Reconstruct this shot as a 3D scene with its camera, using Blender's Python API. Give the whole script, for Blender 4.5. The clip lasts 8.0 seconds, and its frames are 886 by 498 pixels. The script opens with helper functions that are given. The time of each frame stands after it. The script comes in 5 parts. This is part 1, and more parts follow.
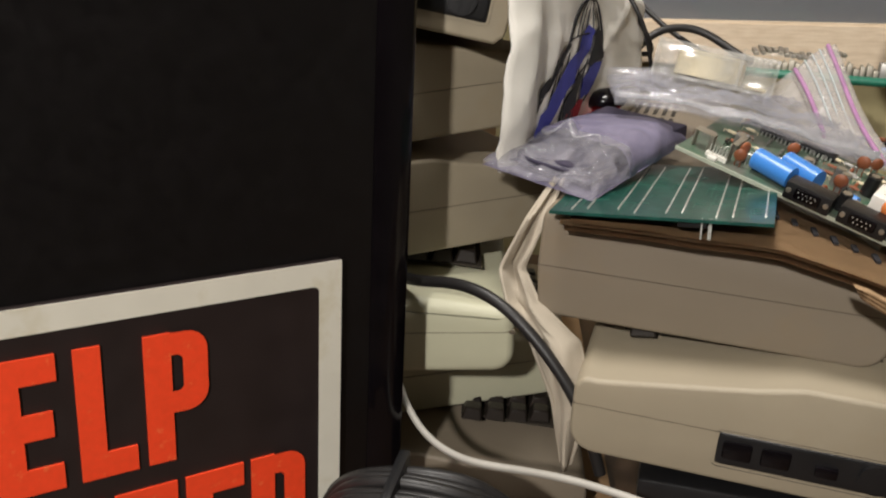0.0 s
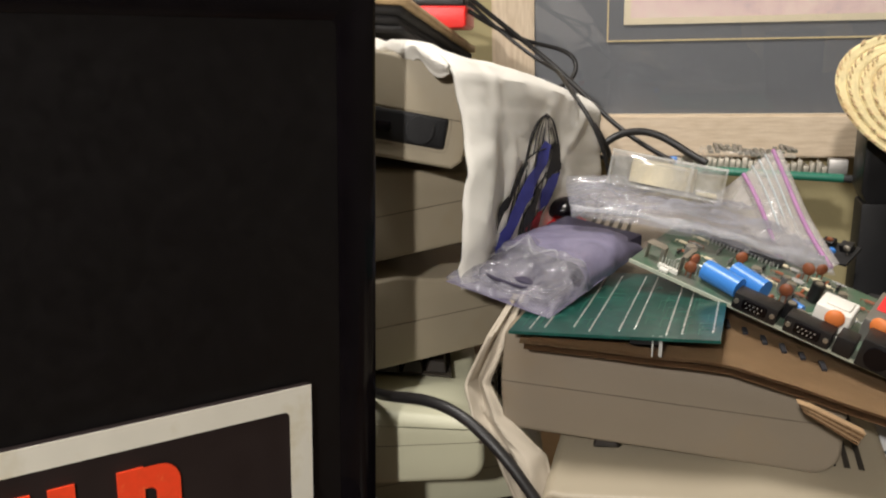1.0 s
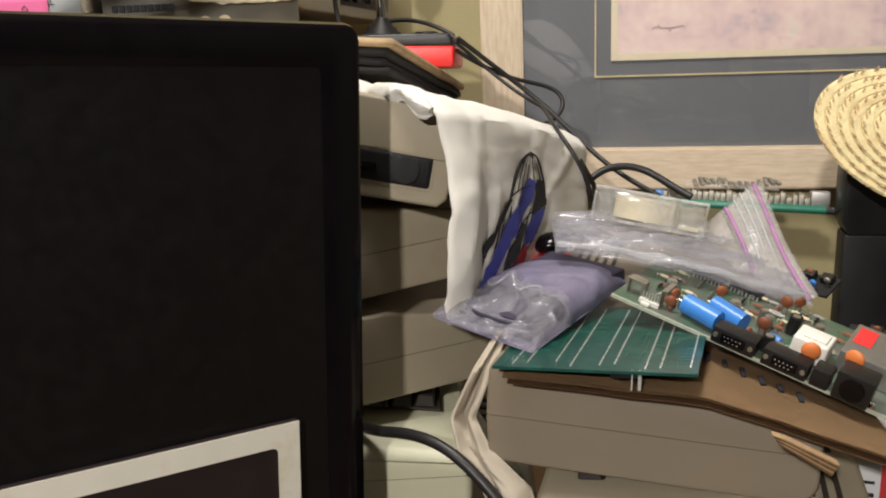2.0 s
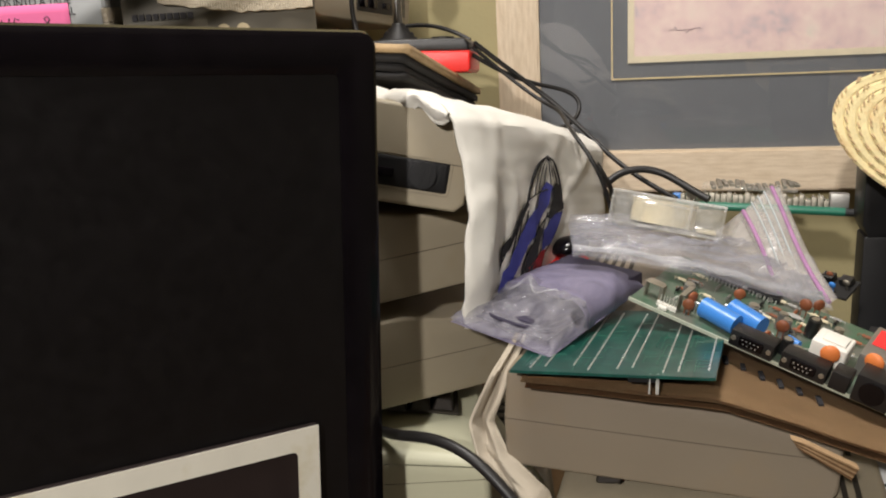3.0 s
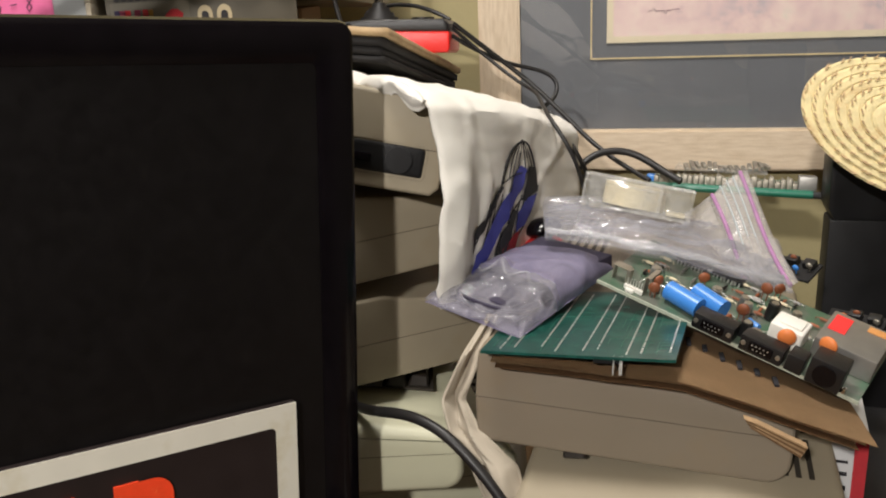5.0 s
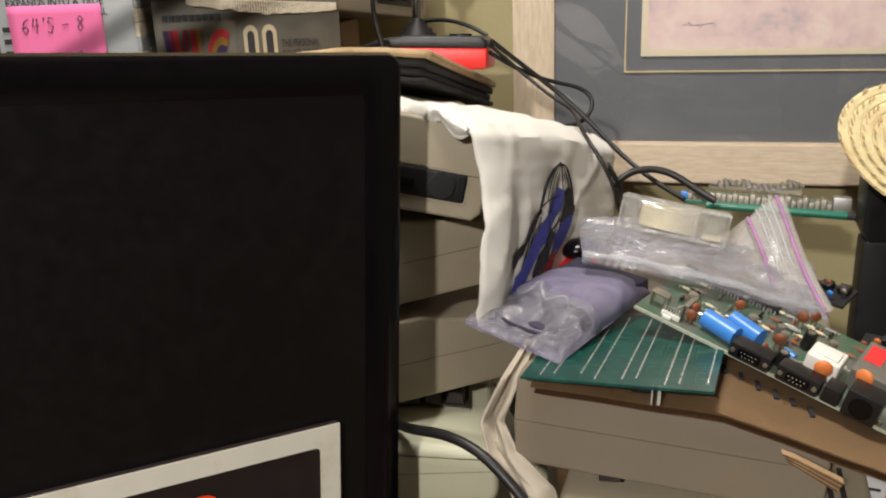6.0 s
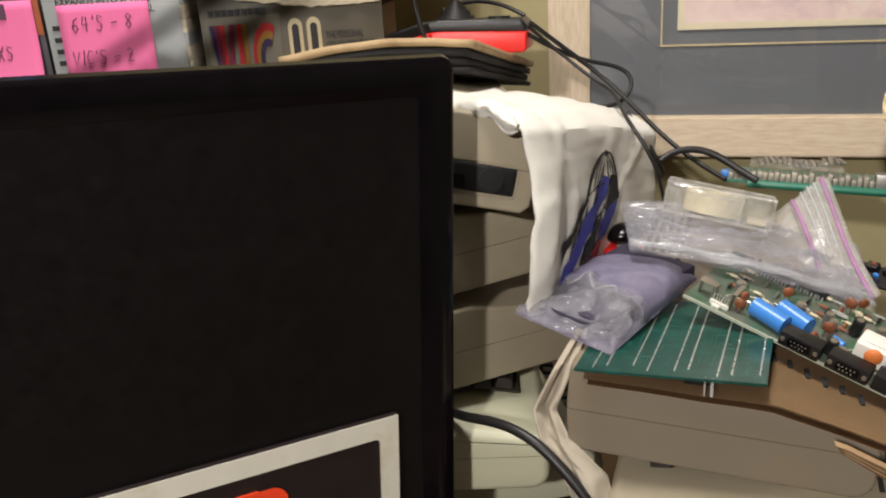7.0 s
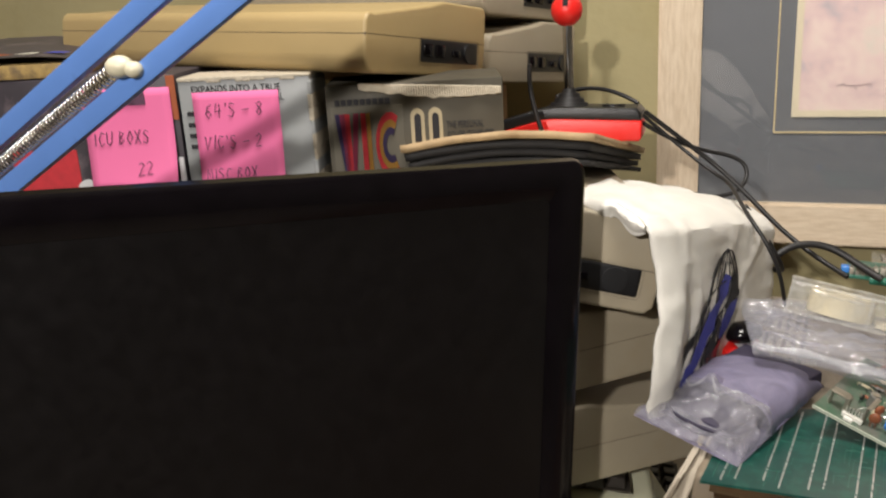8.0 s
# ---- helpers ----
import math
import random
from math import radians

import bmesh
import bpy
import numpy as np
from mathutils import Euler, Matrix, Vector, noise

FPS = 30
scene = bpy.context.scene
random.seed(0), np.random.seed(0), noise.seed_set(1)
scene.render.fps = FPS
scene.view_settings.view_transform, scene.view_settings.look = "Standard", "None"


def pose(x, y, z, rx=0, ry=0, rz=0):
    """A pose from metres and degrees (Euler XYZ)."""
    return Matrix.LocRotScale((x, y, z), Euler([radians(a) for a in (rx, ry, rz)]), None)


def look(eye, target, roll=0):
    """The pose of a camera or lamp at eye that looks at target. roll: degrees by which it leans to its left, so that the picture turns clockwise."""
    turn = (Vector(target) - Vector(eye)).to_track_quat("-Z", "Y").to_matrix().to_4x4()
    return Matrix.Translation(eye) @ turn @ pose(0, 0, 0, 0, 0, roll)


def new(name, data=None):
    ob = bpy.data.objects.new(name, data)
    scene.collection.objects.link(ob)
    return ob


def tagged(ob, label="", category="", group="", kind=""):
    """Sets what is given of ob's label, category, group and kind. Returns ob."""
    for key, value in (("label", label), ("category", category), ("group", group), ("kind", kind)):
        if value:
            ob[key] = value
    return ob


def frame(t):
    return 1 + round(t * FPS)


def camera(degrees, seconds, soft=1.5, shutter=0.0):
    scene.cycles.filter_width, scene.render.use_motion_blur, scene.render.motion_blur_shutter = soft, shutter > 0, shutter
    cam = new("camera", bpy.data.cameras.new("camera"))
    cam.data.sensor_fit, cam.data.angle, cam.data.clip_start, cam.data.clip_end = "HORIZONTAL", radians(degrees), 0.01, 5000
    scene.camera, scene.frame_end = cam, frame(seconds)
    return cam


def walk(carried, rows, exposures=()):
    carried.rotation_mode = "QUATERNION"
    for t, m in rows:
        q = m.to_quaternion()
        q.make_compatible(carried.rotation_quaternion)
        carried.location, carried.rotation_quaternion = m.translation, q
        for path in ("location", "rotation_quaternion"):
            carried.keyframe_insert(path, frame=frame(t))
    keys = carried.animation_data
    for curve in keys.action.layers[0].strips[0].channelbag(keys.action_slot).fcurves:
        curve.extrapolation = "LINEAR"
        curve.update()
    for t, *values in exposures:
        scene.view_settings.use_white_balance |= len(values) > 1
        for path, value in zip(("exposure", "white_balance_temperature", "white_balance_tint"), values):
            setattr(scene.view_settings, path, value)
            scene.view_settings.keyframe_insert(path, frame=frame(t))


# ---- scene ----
cam = camera(52.8, 8.0, soft=2.0, shutter=0.3)
PATH = [
    (0, (0.229, 0.001, 1.287), (-0.167, 1.807, 0.526), -0.4),
    (0.5, (0.236, -0.001, 1.307), (-0.161, 1.833, 0.616), -1.2),
    (1, (0.247, -0.006, 1.325), (-0.131, 1.859, 0.709), -2.1),
    (1.5, (0.259, -0.013, 1.332), (-0.113, 1.87, 0.77), -2.6),
    (3, (0.261, -0.018, 1.336), (-0.16, 1.86, 0.79), -3.3),
    (3.5, (0.267, -0.027, 1.345), (-0.185, 1.842, 0.795), -4.3),
    (4, (0.267, -0.034, 1.349), (-0.205, 1.826, 0.784), -4.5),
    (4.5, (0.267, -0.032, 1.351), (-0.129, 1.847, 0.793), -2.9),
    (5, (0.272, -0.031, 1.351), (-0.116, 1.832, 0.735), -2.6),
    (6.5, (0.25, -0.043, 1.395), (-0.205, 1.794, 0.749), -2.5),
    (7, (0.241, -0.046, 1.407), (-0.237, 1.759, 0.69), -3.7),
    (7.5, (0.226, -0.052, 1.428), (-0.347, 1.738, 0.742), -3.8),
    (8, (0.209, -0.046, 1.436), (-0.44, 1.752, 0.849), -3.3),
]
walk(cam, [(t, look(eye, target, roll)) for t, eye, target, roll in PATH])

# ---- light ----
world = bpy.data.worlds.new("room_air")
scene.world = world
world.use_nodes = True
world.node_tree.nodes["Background"].inputs[0].default_value = (1.0, 0.92, 0.85, 1)
world.node_tree.nodes["Background"].inputs[1].default_value = 0.02
scene.view_settings.exposure = 0.0


def area_lamp(name, place, target, size, watts, colour):
    data = bpy.data.lights.new(name, "AREA")
    data.shape, data.size, data.energy, data.color = "DISK", size, watts, colour
    ob = new(name, data)
    ob.matrix_world = look(place, target)
    return ob


area_lamp("standing_lamp", (0.0, -1.0, 1.96), (0.22, 0.7, 1.17), 0.07, 22, (1.0, 0.945, 0.89))
area_lamp("ceiling_lamp", (0.06, 0.42, 2.43), (0.06, 0.45, 0.0), 0.40, 18, (1.0, 0.95, 0.90))


# ---- materials ----
def material(name, colour, rough=0.5, metal=0.0, vary=0.12, scale=40.0, bump=0.0, bump_scale=300.0,
             stain=None, stain_scale=6.0, stain_at=(0.52, 0.72), coat=0.0, alpha=1.0, transmission=0.0, rand=0.0, ior=1.5, sheen=0.0):
    """A surface with fine grain, larger stains and relief."""
    m = bpy.data.materials.new(name)
    m.use_nodes = True
    nt = m.node_tree
    b = nt.nodes["Principled BSDF"]
    link = nt.links.new
    co = nt.nodes.new("ShaderNodeTexCoord")
    n1 = nt.nodes.new("ShaderNodeTexNoise")
    n1.inputs["Scale"].default_value, n1.inputs["Detail"].default_value = scale, 6
    link(co.outputs["Object"], n1.inputs["Vector"])
    ramp = nt.nodes.new("ShaderNodeMapRange")
    ramp.inputs[1].default_value, ramp.inputs[2].default_value = 0.25, 0.75
    ramp.inputs[3].default_value, ramp.inputs[4].default_value = 1 - vary, 1 + vary
    link(n1.outputs["Fac"], ramp.inputs[0])
    mul = nt.nodes.new("ShaderNodeVectorMath")
    mul.operation = "SCALE"
    mul.inputs[0].default_value = colour
    link(ramp.outputs[0], mul.inputs["Scale"])
    out = mul.outputs[0]
    if stain:
        n2 = nt.nodes.new("ShaderNodeTexNoise")
        n2.inputs["Scale"].default_value, n2.inputs["Detail"].default_value = stain_scale, 5
        n2.inputs["Roughness"].default_value = 0.65
        link(co.outputs["Object"], n2.inputs["Vector"])
        r2 = nt.nodes.new("ShaderNodeMapRange")
        r2.inputs[1].default_value, r2.inputs[2].default_value = stain_at
        link(n2.outputs["Fac"], r2.inputs[0])
        mix = nt.nodes.new("ShaderNodeMix")
        mix.data_type = "RGBA"
        mix.inputs["B"].default_value = (*stain, 1)
        link(r2.outputs[0], mix.inputs["Factor"])
        link(out, mix.inputs["A"])
        out = mix.outputs["Result"]
    if rand:
        info = nt.nodes.new("ShaderNodeObjectInfo")
        r3 = nt.nodes.new("ShaderNodeMapRange")
        r3.inputs[3].default_value, r3.inputs[4].default_value = 1 - rand, 1 + rand
        link(info.outputs["Random"], r3.inputs[0])
        m3 = nt.nodes.new("ShaderNodeVectorMath")
        m3.operation = "SCALE"
        link(out, m3.inputs[0])
        link(r3.outputs[0], m3.inputs["Scale"])
        out = m3.outputs[0]
    link(out, b.inputs["Base Color"])
    rr = nt.nodes.new("ShaderNodeMapRange")
    rr.inputs[3].default_value, rr.inputs[4].default_value = max(0.02, rough - 0.08), min(1, rough + 0.08)
    link(n1.outputs["Fac"], rr.inputs[0])
    link(rr.outputs[0], b.inputs["Roughness"])
    b.inputs["Metallic"].default_value = metal
    b.inputs["IOR"].default_value = ior
    b.inputs["Coat Weight"].default_value = coat
    b.inputs["Alpha"].default_value = alpha
    b.inputs["Transmission Weight"].default_value = transmission
    b.inputs["Sheen Weight"].default_value = sheen
    if bump:
        n3 = nt.nodes.new("ShaderNodeTexNoise")
        n3.inputs["Scale"].default_value, n3.inputs["Detail"].default_value = bump_scale, 4
        link(co.outputs["Object"], n3.inputs["Vector"])
        bm_ = nt.nodes.new("ShaderNodeBump")
        bm_.inputs["Strength"].default_value, bm_.inputs["Distance"].default_value = bump, 0.002
        link(n3.outputs["Fac"], bm_.inputs["Height"])
        link(bm_.outputs[0], b.inputs["Normal"])
    return m


BEIGE = material("aged_beige_plastic", (0.36, 0.31, 0.225), 0.45, vary=0.05, scale=15, bump=0.25, bump_scale=1500, stain=(0.33, 0.26, 0.16), stain_scale=7, stain_at=(0.55, 0.85))
# Brownish beige, lowered a little further for the shade over the heap.
BROWN = material("shaded_brownish_beige_plastic", (0.235, 0.195, 0.145), 0.48, vary=0.05, scale=15, bump=0.25, bump_scale=1500, stain=(0.27, 0.20, 0.12), stain_scale=7, stain_at=(0.55, 0.85))
PALE = material("pale_greenish_plastic", (0.56, 0.55, 0.40), 0.4, vary=0.04, scale=15, bump=0.2, bump_scale=1500, stain=(0.45, 0.41, 0.26), stain_scale=8, stain_at=(0.55, 0.85))
YELLOWED = material("yellowed_plastic", (0.41, 0.30, 0.14), 0.42, vary=0.05, scale=12, bump=0.2, bump_scale=1500, stain=(0.38, 0.27, 0.12), stain_scale=6, stain_at=(0.55, 0.85))
SOFT_SEAM = material("shallow_case_seam", (0.12, 0.098, 0.07), 0.7)
SEAM = material("dark_seam", (0.035, 0.028, 0.02), 0.8)
KEYCAP = material("dark_brown_keycap", (0.022, 0.017, 0.014), 0.35, bump=0.2, bump_scale=900, rand=0.2)
BLACK = material("black_plastic", (0.010, 0.010, 0.011), 0.38, vary=0.2, bump=0.15, bump_scale=900)
GLOSS = material("glossy_black_bezel", (0.004, 0.003, 0.004), 0.16, ior=1.35, vary=0.3, scale=60, bump=0.05, bump_scale=40)
SCREEN = material("matt_dark_screen", (0.0036, 0.0028, 0.0031), 0.40, ior=1.42, vary=0.2, scale=120, stain=(0.007, 0.006, 0.006), stain_scale=12, stain_at=(0.6, 0.9))
WHITE_INK = material("yellowed_white_ink", (0.74, 0.71, 0.61), 0.55, vary=0.05, scale=30, stain=(0.55, 0.48, 0.30), stain_scale=14, stain_at=(0.56, 0.8))
SIGN_BLACK = material("black_sign_plastic", (0.018, 0.011, 0.0105), 0.5, vary=0.15, scale=50)
ORANGE_INK = material("fluorescent_orange_ink", (0.96, 0.068, 0.016), 0.55, vary=0.06, scale=220, stain=(0.98, 0.16, 0.05), stain_scale=160, stain_at=(0.6, 0.7))
CLOTH = material("white_cotton", (0.84, 0.81, 0.74), 0.9, vary=0.05, scale=25, bump=0.35, bump_scale=1800, sheen=0.2)
HEM = material("unbleached_cotton", (0.44, 0.385, 0.305), 0.9, vary=0.08, scale=30, bump=0.35, bump_scale=1800)
BLUE_INK = material("blue_print", (0.055, 0.062, 0.35), 0.8, vary=0.15, scale=120)
BLACK_INK = material("black_print", (0.018, 0.017, 0.02), 0.8, vary=0.2, scale=120)
RED_INK = material("red_print", (0.50, 0.03, 0.04), 0.8, vary=0.12, scale=120)
RED_PLASTIC = material("bright_red_plastic", (0.72, 0.018, 0.014), 0.35, vary=0.05, scale=20, bump=0.1, bump_scale=900)
CHROME = material("chromed_steel", (0.62, 0.60, 0.58), 0.18, metal=1.0, vary=0.08)
TIN = material("dull_tin", (0.40, 0.37, 0.31), 0.45, metal=0.85, vary=0.12, scale=25, bump=0.1, bump_scale=200)
STEEL = material("pressed_steel_can", (0.36, 0.35, 0.33), 0.45, metal=0.8, vary=0.15, scale=30, bump=0.15, bump_scale=120)
RUBBER = material("black_cable_rubber", (0.014, 0.013, 0.013), 0.45, vary=0.2, scale=80)
WHITE_CABLE = material("grey_white_cable", (0.42, 0.40, 0.36), 0.5)
BLUE_METAL = material("light_blue_enamel", (0.13, 0.27, 0.66), 0.35, vary=0.06, scale=30, stain=(0.09, 0.18, 0.45), stain_scale=30, stain_at=(0.62, 0.8))
CREAM_KNOB = material("cream_plastic_knob", (0.72, 0.66, 0.48), 0.45)
SILVER_CARD = material("silver_grey_printed_card", (0.30, 0.31, 0.31), 0.45, vary=0.06, scale=40, stain=(0.52, 0.50, 0.46), stain_scale=18, stain_at=(0.60, 0.72), bump=0.1, bump_scale=120)
# Olive set well below the card's own tone to carry the shade there.
OLIVE_CARD = material("shaded_grey_olive_card", (0.070, 0.061, 0.043), 0.6, vary=0.08, scale=40, stain=(0.13, 0.113, 0.084), stain_scale=16, stain_at=(0.6, 0.74))
TORN = material("torn_paper_edge", (0.50, 0.44, 0.34), 0.9, vary=0.12, scale=200, bump=0.6, bump_scale=400)
CARDBOARD = material("brown_cardboard", (0.36, 0.225, 0.115), 0.8, vary=0.07, scale=60, stain=(0.29, 0.17, 0.08), stain_scale=14, stain_at=(0.56, 0.8), bump=0.2, bump_scale=250)
CARD_EDGE = material("cut_cardboard_edge", (0.38, 0.25, 0.135), 0.9, vary=0.2, scale=300, bump=0.2, bump_scale=700)
CARD_FLUTE = material("cardboard_flutes", (0.16, 0.085, 0.035), 0.9, vary=0.3, scale=400)
DARK_CARD = material("dark_printed_card", (0.05, 0.042, 0.05), 0.45, vary=0.25, scale=30, stain=(0.14, 0.11, 0.12), stain_scale=20, stain_at=(0.56, 0.7))
PINK = material("pink_note_paper", (0.82, 0.17, 0.37), 0.85, vary=0.03, scale=20, bump=0.08, bump_scale=60)
PENCIL = material("dark_pen_ink", (0.10, 0.045, 0.08), 0.8)
PLY = material("worn_plywood_edge", (0.40, 0.28, 0.15), 0.75, vary=0.15, scale=90, stain=(0.26, 0.16, 0.07), stain_scale=25, stain_at=(0.5, 0.75), bump=0.3, bump_scale=400)
WALL = material("old_olive_cream_wall", (0.40, 0.345, 0.185), 0.85, vary=0.06, scale=8, stain=(0.33, 0.28, 0.13), stain_scale=5, stain_at=(0.5, 0.8), bump=0.3, bump_scale=90)
ROOM = material("room_wall_paint", (0.22, 0.205, 0.18), 0.9, vary=0.04, scale=3, bump=0.1, bump_scale=60)
CEIL = material("ceiling_paint", (0.72, 0.70, 0.64), 0.9, vary=0.03, scale=3)
# Floor tone picked pale to reflect into the dark screen.
FLOOR = material("pale_bounce_carpet", (0.40, 0.34, 0.26), 0.95, vary=0.25, scale=120, bump=0.6, bump_scale=500)
DESK = material("dark_desk_wood", (0.10, 0.06, 0.035), 0.5, vary=0.2, scale=20, bump=0.1, bump_scale=100)
# Slate raised in tone to include haze reflected by the picture glass.
MAT_BOARD = material("hazy_slate_mat_board", (0.150, 0.156, 0.166), 0.8, vary=0.06, scale=300, bump=0.1, bump_scale=900)
CREAM_CARD = material("cream_bevel_card", (0.70, 0.62, 0.45), 0.8, vary=0.05)
GOLD = material("pale_gold_line", (0.62, 0.50, 0.28), 0.5, vary=0.1)
PCB_TEAL = material("teal_solder_mask", (0.008, 0.055, 0.044), 0.32, vary=0.25, scale=140, stain=(0.012, 0.082, 0.063), stain_scale=60, stain_at=(0.5, 0.6), coat=0.15)
FOLDER_BLACK = material("matt_black_foam", (0.009, 0.008, 0.008), 0.85, vary=0.3, scale=60, bump=0.2, bump_scale=500)
PCB_GREEN = material("green_circuit_board", (0.055, 0.115, 0.070), 0.42, vary=0.25, scale=90, stain=(0.125, 0.130, 0.108), stain_scale=38, stain_at=(0.40, 0.58), coat=0.2)
TRACE = material("copper_under_mask", (0.022, 0.115, 0.080), 0.35, vary=0.2, scale=200)
PCB_EDGE = material("pale_board_edge", (0.42, 0.45, 0.36), 0.7, vary=0.15, scale=200)
SOLDER = material("bright_solder", (0.66, 0.66, 0.62), 0.3, metal=0.7, vary=0.15, scale=300)
CAP_BLUE = material("blue_capacitor_sleeve", (0.05, 0.22, 0.62), 0.3, vary=0.06, scale=60)
RESISTOR_BROWN = material("brown_ceramic_disc", (0.24, 0.075, 0.03), 0.5, vary=0.15, scale=200, rand=0.25)
DISC_ORANGE = material("orange_ceramic_disc", (0.70, 0.20, 0.05), 0.5, vary=0.06, scale=100)
RELAY_WHITE = material("white_nylon_relay", (0.78, 0.76, 0.70), 0.4, vary=0.04, scale=60)
RED_STICKER = material("red_sticker", (0.85, 0.03, 0.03), 0.6, vary=0.05, scale=80)
GREY_STICKER = material("orange_sticker", (0.60, 0.27, 0.08), 0.6)
STRAW = material("plaited_straw", (0.78, 0.66, 0.36), 0.75, vary=0.14, scale=160, stain=(0.60, 0.42, 0.20), stain_scale=40, stain_at=(0.55, 0.7), bump=0.5, bump_scale=600)
STITCH = material("reddish_straw_stitches", (0.56, 0.40, 0.23), 0.9, vary=0.4, scale=300)
PAPER_WHITE = material("white_glossy_carton", (0.62, 0.62, 0.62), 0.35, vary=0.03)
TAPE_BEIGE = material("beige_tape_roll", (0.66, 0.58, 0.40), 0.5, vary=0.06, scale=60, bump=0.1, bump_scale=400)


def clear_plastic(name, tint, see, rough, crease, crease_scale, spec=1.0, stretch=(1, 1, 1)):
    """Thin clear film: part of the light goes straight through, the rest meets a glossy, creased skin."""
    m = bpy.data.materials.new(name)
    m.use_nodes = True
    nt = m.node_tree
    link = nt.links.new
    b = nt.nodes["Principled BSDF"]
    b.inputs["Base Color"].default_value = (*tint, 1)
    b.inputs["Roughness"].default_value = rough
    b.inputs["Specular IOR Level"].default_value = spec
    co = nt.nodes.new("ShaderNodeTexCoord")
    v = nt.nodes.new("ShaderNodeTexNoise")
    v.inputs["Scale"].default_value, v.inputs["Detail"].default_value = crease_scale, 5
    v.inputs["Distortion"].default_value = 1.2
    pull = nt.nodes.new("ShaderNodeMapping")
    pull.inputs["Scale"].default_value = stretch
    link(co.outputs["Object"], pull.inputs["Vector"])
    link(pull.outputs[0], v.inputs["Vector"])
    bp = nt.nodes.new("ShaderNodeBump")
    bp.inputs["Strength"].default_value, bp.inputs["Distance"].default_value = crease, 0.004
    link(v.outputs["Fac"], bp.inputs["Height"])
    link(bp.outputs[0], b.inputs["Normal"])
    t = nt.nodes.new("ShaderNodeBsdfTransparent")
    mr = nt.nodes.new("ShaderNodeMapRange")
    mr.inputs[1].default_value, mr.inputs[2].default_value = 0.3, 0.7
    mr.inputs[3].default_value, mr.inputs[4].default_value = min(1, see + 0.14), max(0, see - 0.14)
    link(v.outputs["Fac"], mr.inputs[0])
    mx = nt.nodes.new("ShaderNodeMixShader")
    link(mr.outputs[0], mx.inputs[0])
    link(b.outputs[0], mx.inputs[1])
    link(t.outputs[0], mx.inputs[2])
    link(mx.outputs[0], nt.nodes["Material Output"].inputs[0])
    return m


FILM_PURPLE = clear_plastic("lilac_antistatic_film", (0.235, 0.215, 0.315), 0.22, 0.36, 0.30, 40, 0.5)
FILM_GREY = clear_plastic("clear_bag_film", (0.42, 0.42, 0.47), 0.70, 0.07, 0.45, 30, 1.0, (0.3, 1.6, 1.6))
FILM_ZIP = clear_plastic("clear_zip_film", (0.55, 0.52, 0.50), 0.62, 0.2, 0.5, 40)
ACRYLIC = clear_plastic("clear_styrene", (0.70, 0.69, 0.65), 0.86, 0.05, 0.12, 30)
ACRYLIC_RIM = clear_plastic("clear_styrene_edge", (0.80, 0.79, 0.75), 0.80, 0.04, 0.1, 60)
FILM_CLEAR = clear_plastic("clear_creased_film", (0.33, 0.32, 0.37), 0.70, 0.06, 0.9, 75)
FILM_EDGE = clear_plastic("folded_white_film", (0.60, 0.60, 0.63), 0.68, 0.05, 0.8, 90, 1.0, (0.2, 1, 1))
PINK_ZIP = material("pink_zip_strip", (0.52, 0.25, 0.50), 0.3, vary=0.2, scale=80, alpha=0.62)
CLEAR_ZIP = material("pale_blue_zip_strip", (0.62, 0.68, 0.70), 0.25, vary=0.05, alpha=0.5)
BAG_INSIDE = material("dark_lilac_board", (0.035, 0.03, 0.055), 0.5, vary=0.3, scale=60)


def glass_sheet():
    m = bpy.data.materials.new("picture_glass")
    m.use_nodes = True
    nt = m.node_tree
    g = nt.nodes.new("ShaderNodeBsdfGlossy")
    g.inputs["Roughness"].default_value = 0.02
    t = nt.nodes.new("ShaderNodeBsdfTransparent")
    f = nt.nodes.new("ShaderNodeFresnel")
    f.inputs["IOR"].default_value = 1.5
    mx = nt.nodes.new("ShaderNodeMixShader")
    nt.links.new(f.outputs[0], mx.inputs[0])
    nt.links.new(t.outputs[0], mx.inputs[1])
    nt.links.new(g.outputs[0], mx.inputs[2])
    nt.links.new(mx.outputs[0], nt.nodes["Material Output"].inputs[0])
    return m


GLASS = glass_sheet()


def frame_wood():
    m = material("limed_oak", (0.56, 0.42, 0.26), 0.6, vary=0.05, scale=20, bump=0.15, bump_scale=300)
    nt = m.node_tree
    b = nt.nodes["Principled BSDF"]
    co = nt.nodes.new("ShaderNodeTexCoord")
    mp = nt.nodes.new("ShaderNodeMapping")
    mp.inputs["Scale"].default_value = (10, 70, 70)
    n = nt.nodes.new("ShaderNodeTexNoise")
    n.inputs["Scale"].default_value, n.inputs["Detail"].default_value = 4, 8
    cr = nt.nodes.new("ShaderNodeValToRGB")
    cr.color_ramp.elements[0].position, cr.color_ramp.elements[0].color = 0.3, (0.62, 0.49, 0.345, 1)
    cr.color_ramp.elements[1].position, cr.color_ramp.elements[1].color = 0.65, (0.74, 0.61, 0.455, 1)
    nt.links.new(co.outputs["Object"], mp.inputs[0])
    nt.links.new(mp.outputs[0], n.inputs["Vector"])
    nt.links.new(n.outputs["Fac"], cr.inputs[0])
    nt.links.new(cr.outputs[0], b.inputs["Base Color"])
    return m


OAK = frame_wood()


